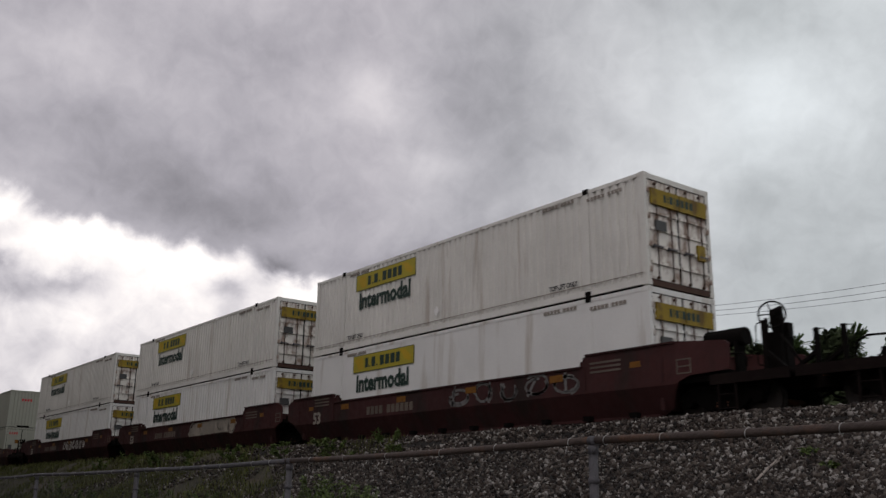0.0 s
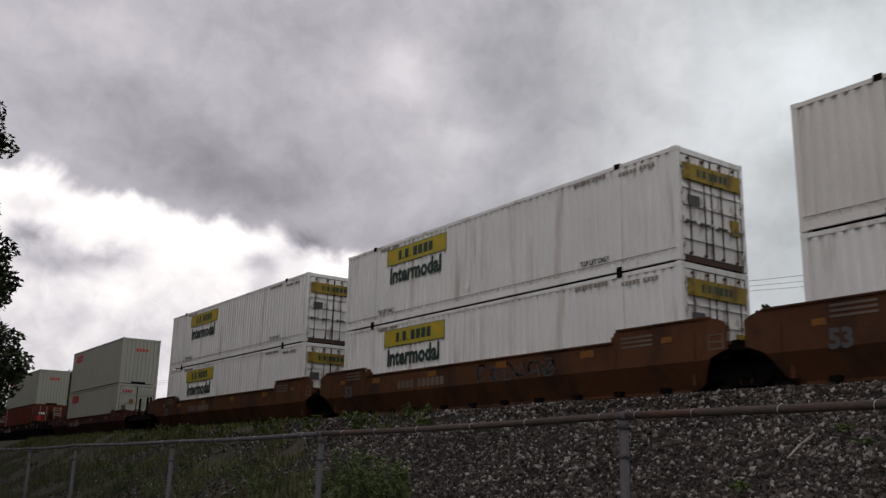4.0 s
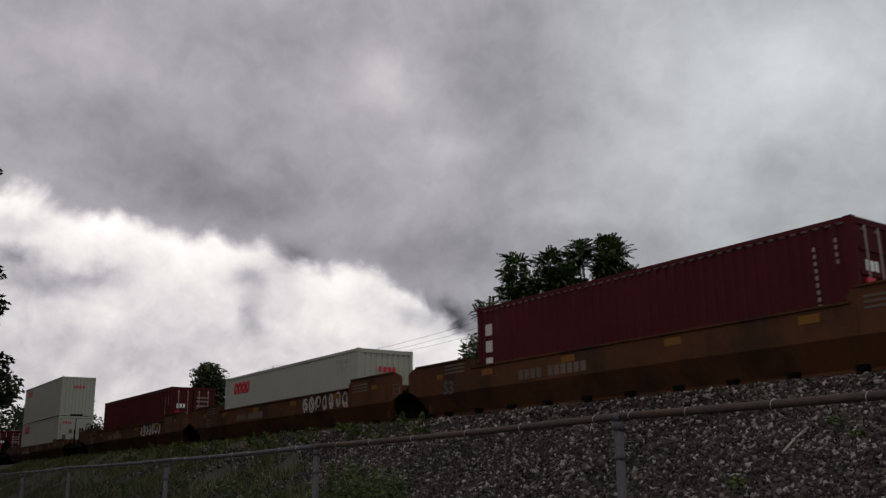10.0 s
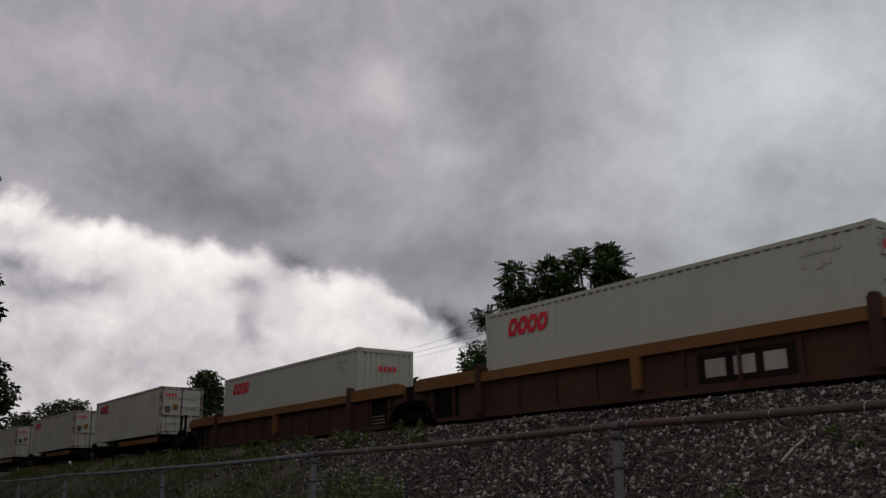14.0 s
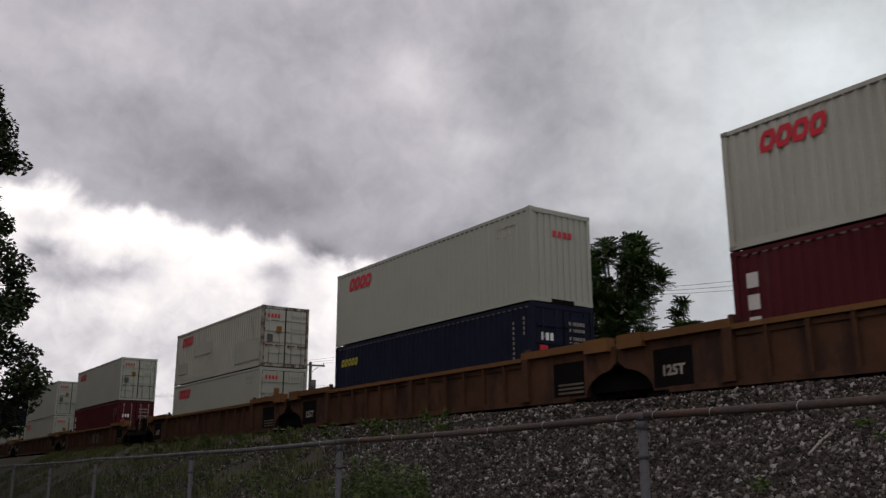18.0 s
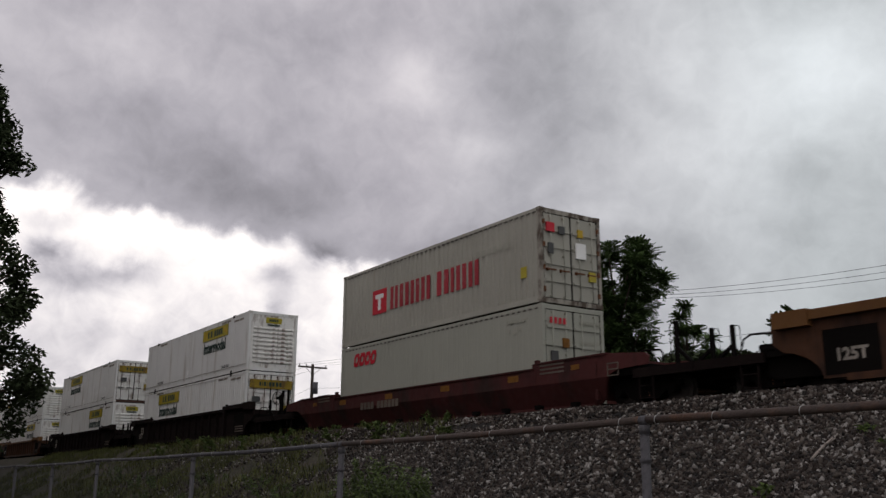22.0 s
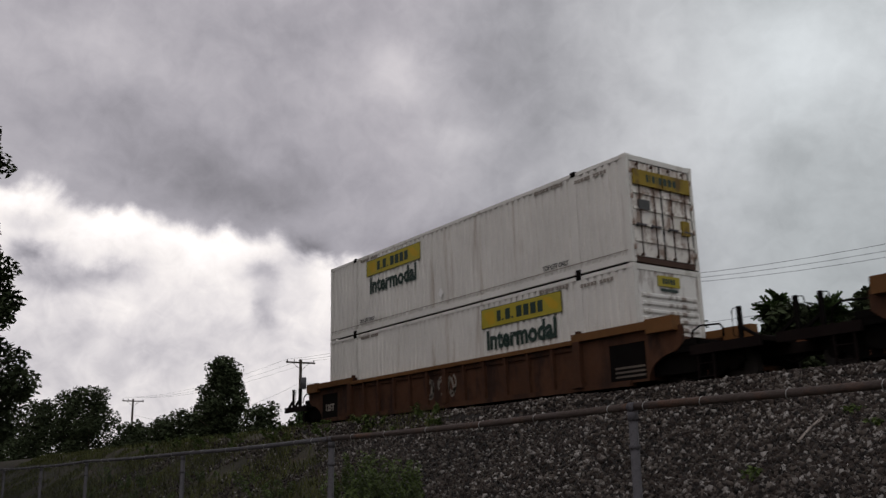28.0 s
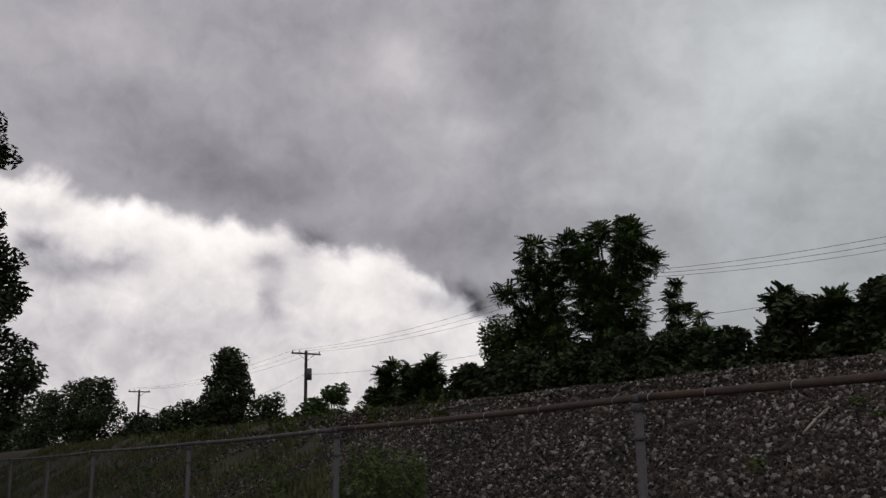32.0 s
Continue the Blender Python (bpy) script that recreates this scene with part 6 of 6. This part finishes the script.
TREES = [
    # name, x, y, height, spread, low, leaf, count, seed, label, mat, fronds, lobes
    ("broadleaf_tree", 1.5, 32.0, 16.0, 5.2, 1.2, 0.1, 170000, 3, "tall dark broadleaf tree beside the fence", "leaf_dark", False, 240),
    ("locust_tree", 27.0, 26.6, 9.6, 1.8, 0.8, 0.15, 8000, 11, "tall green tree with long leaflets behind the track", "leaf", True, 48),
    ("locust_tree", 27.0, 31.2, 10.0, 1.5, 0.8, 0.15, 4600, 12, "tall green tree with long leaflets behind the track", "leaf", True, 44),
    ("locust_tree", 27.3, 23.3, 6.5, 0.55, 0.8, 0.15, 1300, 13, "slim young tree with long leaflets behind the track", "leaf", True, 16),
    ("locust_tree", 27.3, 22.2, 5.2, 0.5, 0.8, 0.15, 800, 17, "slim young tree with long leaflets behind the track", "leaf", True, 16),
    ("sapling", 28.0, 35.3, 6.6, 1.35, 4.3, 0.11, 3000, 14, "small leafy sapling behind the track", "leaf", False, 15),
    # unseen belt of trees, added along the fence to shade the far part of the track
    ("broadleaf_tree", 0.3, 49.0, 18.0, 5.8, 1.2, 0.24, 24000, 4, "unseen tall broadleaf tree added along the fence for shade", "leaf_dark", False, 90),
    ("broadleaf_tree", 2.0, 62.0, 18.5, 6.0, 1.2, 0.24, 24000, 5, "unseen tall broadleaf tree added along the fence for shade", "leaf_dark", False, 90),
    ("broadleaf_tree", 3.4, 76.0, 19.0, 6.2, 1.2, 0.24, 24000, 6, "unseen tall broadleaf tree added along the fence for shade", "leaf_dark", False, 90),
    ("broadleaf_tree", 5.2, 92.0, 19.0, 6.4, 1.2, 0.26, 24000, 7, "unseen tall broadleaf tree added along the fence for shade", "leaf_dark", False, 90),
    ("broadleaf_tree", 7.4, 110.0, 18.0, 6.4, 1.2, 0.26, 22000, 8, "unseen tall broadleaf tree added along the fence for shade", "leaf_dark", False, 90),
    ("broadleaf_tree", -0.9, 40.5, 17.0, 5.4, 1.2, 0.24, 20000, 71, "unseen tall broadleaf tree added along the fence for shade", "leaf_dark", False, 90),
    ("broadleaf_tree", 1.2, 55.5, 18.0, 5.8, 1.2, 0.24, 20000, 72, "unseen tall broadleaf tree added along the fence for shade", "leaf_dark", False, 90),
    ("broadleaf_tree", 2.7, 69.0, 18.0, 6.0, 1.2, 0.24, 20000, 73, "unseen tall broadleaf tree added along the fence for shade", "leaf_dark", False, 90),
    ("broadleaf_tree", 4.4, 84.0, 18.5, 6.2, 1.2, 0.24, 20000, 74, "unseen tall broadleaf tree added along the fence for shade", "leaf_dark", False, 90),
    ("broadleaf_tree", 6.4, 101.0, 18.0, 6.2, 1.2, 0.26, 20000, 75, "unseen tall broadleaf tree added along the fence for shade", "leaf_dark", False, 90),
    ("broadleaf_tree", -5.6, 19.0, 15.0, 5.6, 1.2, 0.22, 24000, 9, "unseen tall broadleaf tree added along the fence for shade", "leaf_dark", False, 90),
    ("round_tree", 30.0, 76.0, 9.3, 3.2, 0.6, 0.17, 17000, 15, "dense round dark tree behind the track", "leaf_dark", False, 52),
]
for name, x, y, h, sp, low, leaf, count, seed, label, mat, fronds, lobes in TREES:
    tree(name, x, y, h, sp, low, leaf, count, seed, label, mat, fronds, lobes, top=full_crown if lobes > 60 else {52: round_crown, 48: broad_top, 44: peaked_top}.get(lobes), clumps={240: (0.4, 0.95), 52: (0.5, 1.0), 90: (0.8, 1.6), 15: (0.35, 0.6)}.get(lobes))

BUSHES = [
    # x, y, height, spread, leaf, count, seed, mat, fronds
    (25.5, 41.8, 5.05, 1.04, 0.17, 2550, 21, "leaf", True), (25.5, 40.1, 4.75, 0.88, 0.17, 1530, 46, "leaf", True), (25.5, 37.7, 5.05, 0.96, 0.17, 2380, 22, "leaf", True), (25.6, 39.2, 4.60, 1.80, 0.2, 5000, 47, "leaf_dark", False),
    (26.0, 35.3, 4.30, 1.98, 0.2, 4500, 23, "leaf_dark", False), (26.0, 32.8, 4.10, 1.98, 0.2, 4500, 48, "leaf_dark", False), (25.2, 30.0, 4.30, 2.34, 0.2, 5000, 41, "leaf_dark", False),
    (25.5, 27.3, 4.30, 2.52, 0.2, 6000, 29, "leaf_dark", False), (25.2, 24.2, 4.10, 2.16, 0.2, 5000, 28, "leaf_dark", False), (25.3, 21.7, 4.00, 1.98, 0.2, 5000, 49, "leaf_dark", False),
    (25.5, 19.5, 3.90, 1.98, 0.2, 5000, 24, "leaf_dark", False), (25.8, 20.8, 4.25, 0.72, 0.17, 850, 50, "leaf", True), (25.5, 17.6, 5.25, 0.80, 0.17, 1530, 25, "leaf", True), (25.3, 16.6, 4.60, 1.80, 0.2, 4600, 43, "leaf_dark", False),
    (25.5, 15.6, 4.65, 0.96, 0.17, 2210, 26, "leaf", True), (25.5, 13.8, 4.75, 1.12, 0.17, 2550, 27, "leaf", True), (25.2, 14.0, 4.50, 1.98, 0.2, 5000, 42, "leaf_dark", False), (25.3, 11.2, 4.70, 2.16, 0.2, 5000, 58, "leaf_dark", False),
    (25.5, 9.0, 4.75, 1.60, 0.17, 3400, 59, "leaf", True), (27.0, 43.5, 3.80, 1.98, 0.2, 4000, 45, "leaf_dark", False),
    (28.0, 47.0, 4.1, 2.4, 0.22, 3000, 30, "leaf_dark", False), (28.5, 53.9, 5.0, 1.9, 0.22, 3000, 31, "leaf", False), (30.0, 60.0, 3.9, 2.6, 0.24, 3000, 32, "leaf_dark", False),
    (30.0, 68.0, 5.2, 3.4, 0.24, 3500, 33, "leaf_dark", False), (30.0, 83.0, 5.8, 3.6, 0.26, 4000, 34, "leaf_dark", False), (30.0, 92.0, 5.2, 4.0, 0.28, 4000, 35, "leaf_dark", False),
    (30.0, 101.0, 5.4, 3.6, 0.3, 4000, 36, "leaf_dark", False), (28.0, 112.0, 10.2, 4.6, 0.3, 5000, 37, "leaf_dark", False), (28.0, 122.0, 10.6, 4.4, 0.3, 4000, 38, "leaf_dark", False),
    (27.0, 135.0, 10.2, 5.0, 0.35, 4000, 39, "leaf_dark", False), (25.0, 150.0, 11.0, 6.0, 0.4, 4000, 40, "leaf_dark", False)]
for x, y, h, sp, leaf, count, seed, mat, fronds in BUSHES:
    tree("bush", x, y, h, sp, 0.3, leaf * (1 if fronds else 0.68), int(count * (1 if fronds else 1.7)), seed, "dark green bush behind the track" if mat == "leaf_dark" else "bright leafy bush behind the track", mat, fronds, 14, category="bush")


def weed_clump(x, y, height, spread, count, seed):
    """A tall leafy weed: several stems with narrow leaves."""
    rng = random.Random(seed)
    root = thing("weed_clump", "leafy green weeds growing on the bank", "weeds", "weeds on the bank")
    root.location = (x, y, rough_z(x, y) - 0.05)
    bm = bmesh.new()
    verts, faces = [], []
    for _ in range(max(5, count // 60)):
        a, r = rng.uniform(0, 6.28), spread * rng.random() ** 0.5
        foot = Vector((r * 0.5 * math.cos(a), r * 0.5 * math.sin(a), 0))
        tip = Vector((r * math.cos(a), r * math.sin(a), height * rng.uniform(0.55, 1.0)))
        tube(bm, foot, tip, 0.008, 0.003, n=4, caps=False)
        for _ in range(60):
            t = rng.uniform(0.1, 1.0)
            p = foot.lerp(tip, t)
            q = Euler((rng.uniform(-0.9, 0.9), rng.uniform(-0.9, 0.9), rng.uniform(0, 6.28))).to_matrix()
            s = rng.uniform(0.04, 0.11)
            base = len(verts)
            for o in ((0, 0, 0), (0.3 * s, 0.6 * s, 0.1 * s), (0, 1.4 * s, -0.1 * s), (-0.3 * s, 0.6 * s, 0.1 * s)):
                verts.append(p + q @ Vector(o))
            faces.append((base, base + 1, base + 2, base + 3))
    me = finish(bm, "stalkwork")
    me.materials.append(M["weed"])
    ob = new("stalkwork", me)
    ob.parent = root
    ob["kind"] = "stuff"
    me = bpy.data.meshes.new("foliage")
    me.from_pydata(verts, [], faces)
    me.materials.append(M["weed"])
    ob = new("foliage", me)
    ob.parent = root
    ob["kind"] = "stuff"


WEEDS = [(10.4, 17.1, 1.55, 0.9, 2200, 51), (10.3, 16.1, 1.45, 0.6, 1500, 52), (10.5, 18.4, 1.3, 0.8, 1500, 53), (10.0, 17.6, 1.2, 0.8, 1200, 58), (9.9, 16.5, 1.1, 0.7, 1100, 59), (13.6, 8.1, 0.22, 0.16, 300, 54), (13.2, 7.5, 0.2, 0.14, 300, 55), (11.9, 8.9, 0.25, 0.15, 300, 56), (14.6, 8.6, 0.2, 0.2, 300, 57)]
for k in range(22):
    WEEDS.append((15.1 + 0.5 * math.sin(k * 2.1), 21.5 + k * 1.25, 0.22 + 0.2 * abs(math.sin(k * 1.7)), 0.7, 300, 60 + k))
for k in range(12):
    WEEDS.append((9.5 + 2.6 * abs(math.sin(k * 1.3)), 18.5 + k * 2.3, 0.5 + 0.3 * abs(math.sin(k)), 0.7, 360, 90 + k))
for w in WEEDS:
    weed_clump(*w)


def flowers():
    rng = random.Random(9)
    for k in range(14):
        x, y = rng.uniform(6.0, 9.5), rng.uniform(14, 24)
        root = thing("wild_flower", "small white wild flower on a thin stem", "flower", "white flowers on the bank")
        root.location = (x, y, rough_z(x, y))
        h = rng.uniform(0.35, 0.6)
        piece("stem", "flower_stem", lambda bm: tube(bm, (0, 0, 0), (0, 0, 0.5), 0.006, n=4), "weed", root).scale.z = h / 0.5

        def head(bm):
            for i in range(7):
                a = i * math.tau / 7
                tube(bm, (0, 0, 0), (0.05 * math.cos(a), 0.05 * math.sin(a), 0.02), 0.016, 0.02, n=5)
        piece("blossom", "flower_head", head, "flower", root, (0, 0, h))


flowers()


def weeds():
    """Grass blades and low weeds on the bank, joined; denser away from the stones."""
    rng = random.Random(6)
    verts, faces = [], []
    count = 0
    while count < 60000:
        y = 7 + 70 * rng.random() ** 1.3
        x = rng.uniform(5.5, 16.0)
        edge = ballast_edge(y)
        if x > edge + 0.5:
            if y < 21 or x < 14.6 or rng.random() < 0.35:
                continue
        if noise.noise((x * 0.5, y * 0.35, 2.0)) < -0.04 and rng.random() < 0.88:
            continue
        h = rng.uniform(0.1, 0.34) * (0.9 if x > 14.6 else 1.0)
        z = rough_z(x, y) - 0.03
        a = rng.uniform(0, 6.28)
        dx, dy = math.cos(a), math.sin(a)
        w = 0.012 + 0.02 * rng.random()
        base = len(verts)
        verts.extend(((x - dy * w, y + dx * w, z), (x + dy * w, y - dx * w, z), (x + dx * h * 0.45, y + dy * h * 0.45, z + h)))
        faces.append((base, base + 1, base + 2))
        count += 1
    me = bpy.data.meshes.new("weedy_grass")
    me.from_pydata(verts, [], faces)
    me.materials.append(M["grass"])
    tagged(new("weedy_grass", me), "rough green weeds and grass on the bank", "grass", kind="stuff")


weeds()


# ---------------------------------------------------------------- poles and wires
def utility_pole(x, y, top, box):
    root = thing("utility_pole", "weathered wooden utility pole with a crossarm", "utility pole", "poles along the line")
    z0 = ground_z(x)
    root.location = (x, y, z0)
    h = top - z0
    piece("pole", f"pole_{h:.1f}", lambda bm: tube(bm, (0, 0, -0.2), (0, 0, h), 0.17, 0.11, n=12), "wood", root)

    def arm(bm):
        block(bm, -1.25, 1.25, -0.06, 0.06, -0.06, 0.06)
        for s in (-1, 1):
            tube(bm, (s * 0.7, -0.07, -0.05), (0, -0.1, -0.6), 0.02, n=5)
    a = piece("crossarm", "crossarm", arm, "wood", root, (0, 0, h - 0.25))
    for dx in (-1.15, -0.55, 0.0, 1.15):
        piece("insulator", "insulator", lambda bm: tube(bm, (0, 0, 0.05), (0, 0, 0.24), 0.05, 0.03, n=8), "galv", a, (dx, 0, 0))
    if box:
        piece("transformer", "transformer", lambda bm: tube(bm, (0.1, -0.35, -0.45), (0.1, -0.35, 0.45), 0.22, n=12), "galv", root, (0, 0, h - 1.9), "grey transformer can")


POLES = [(32.0, 65.0, 10.3, True), (32.0, 109.0, 10.5, False), (32.0, 32.0, 10.45, False), (32.0, -2.0, 9.9, False), (32.0, 155.0, 10.6, False)]
for x, y, top, box in POLES:
    utility_pole(x, y, top, box)


def wire(x, za, ya, zb, yb, sag):
    bm = bmesh.new()
    n = 16
    pts = [(x, ya + (yb - ya) * i / n, za + (zb - za) * i / n - 4 * sag * (i / n) * (1 - i / n)) for i in range(n + 1)]
    for a, b in zip(pts, pts[1:]):
        tube(bm, a, b, 0.0085, n=5, caps=False)
    me = finish(bm, "power_line")
    me.materials.append(M["cable"])
    tagged(new("power_line", me), "thin dark overhead wire between the poles", "power line", "overhead wires", "structure")


for dx in (-1.15, 0.0, 1.15):
    wire(32 + dx, 9.9, -2.0, 10.43, 32.0, 1.2)
    wire(32 + dx, 10.43, 32.0, 10.28, 65.0, 0.6)
    wire(32 + dx, 10.28, 65.0, 10.58, 108.0, 0.7)
wire(31.85, 8.0, -2.0, 7.8, 32.0, 0.5)
wire(31.85, 7.8, 32.0, 8.4, 65.0, 0.5)
wire(31.85, 8.4, 65.0, 8.6, 108.0, 1.6)


# ---------------------------------------------------------------- small things
STICK = ((12.74, 8.58), (13.1, 8.575), (13.48, 8.557))


def stick():
    bm = bmesh.new()
    pts = [(x, y, rough_z(x, y) + 0.12) for x, y in STICK]
    for (a, b), (r0, r1) in zip(zip(pts, pts[1:]), ((0.022, 0.02), (0.02, 0.014))):
        tube(bm, a, b, r0, r1, n=7)
    tube(bm, pts[1], Vector(pts[1]) + Vector((0.1, -0.16, 0.12)), 0.012, 0.007, n=5)
    me = finish(bm, "fallen_stick")
    me.materials.append(M["stick"])
    tagged(new("fallen_stick", me), "pale bare stick lying on the ballast slope", "stick")


stick()


# ---------------------------------------------------------------- what moves
def motions():
    for ob, (x, y, z) in TRAIN:
        walk(ob, [(t, pose(x, y - SPEED * t, z)) for t in (0.0, 8.0, 16.0, 24.0, 32.0)])


motions()
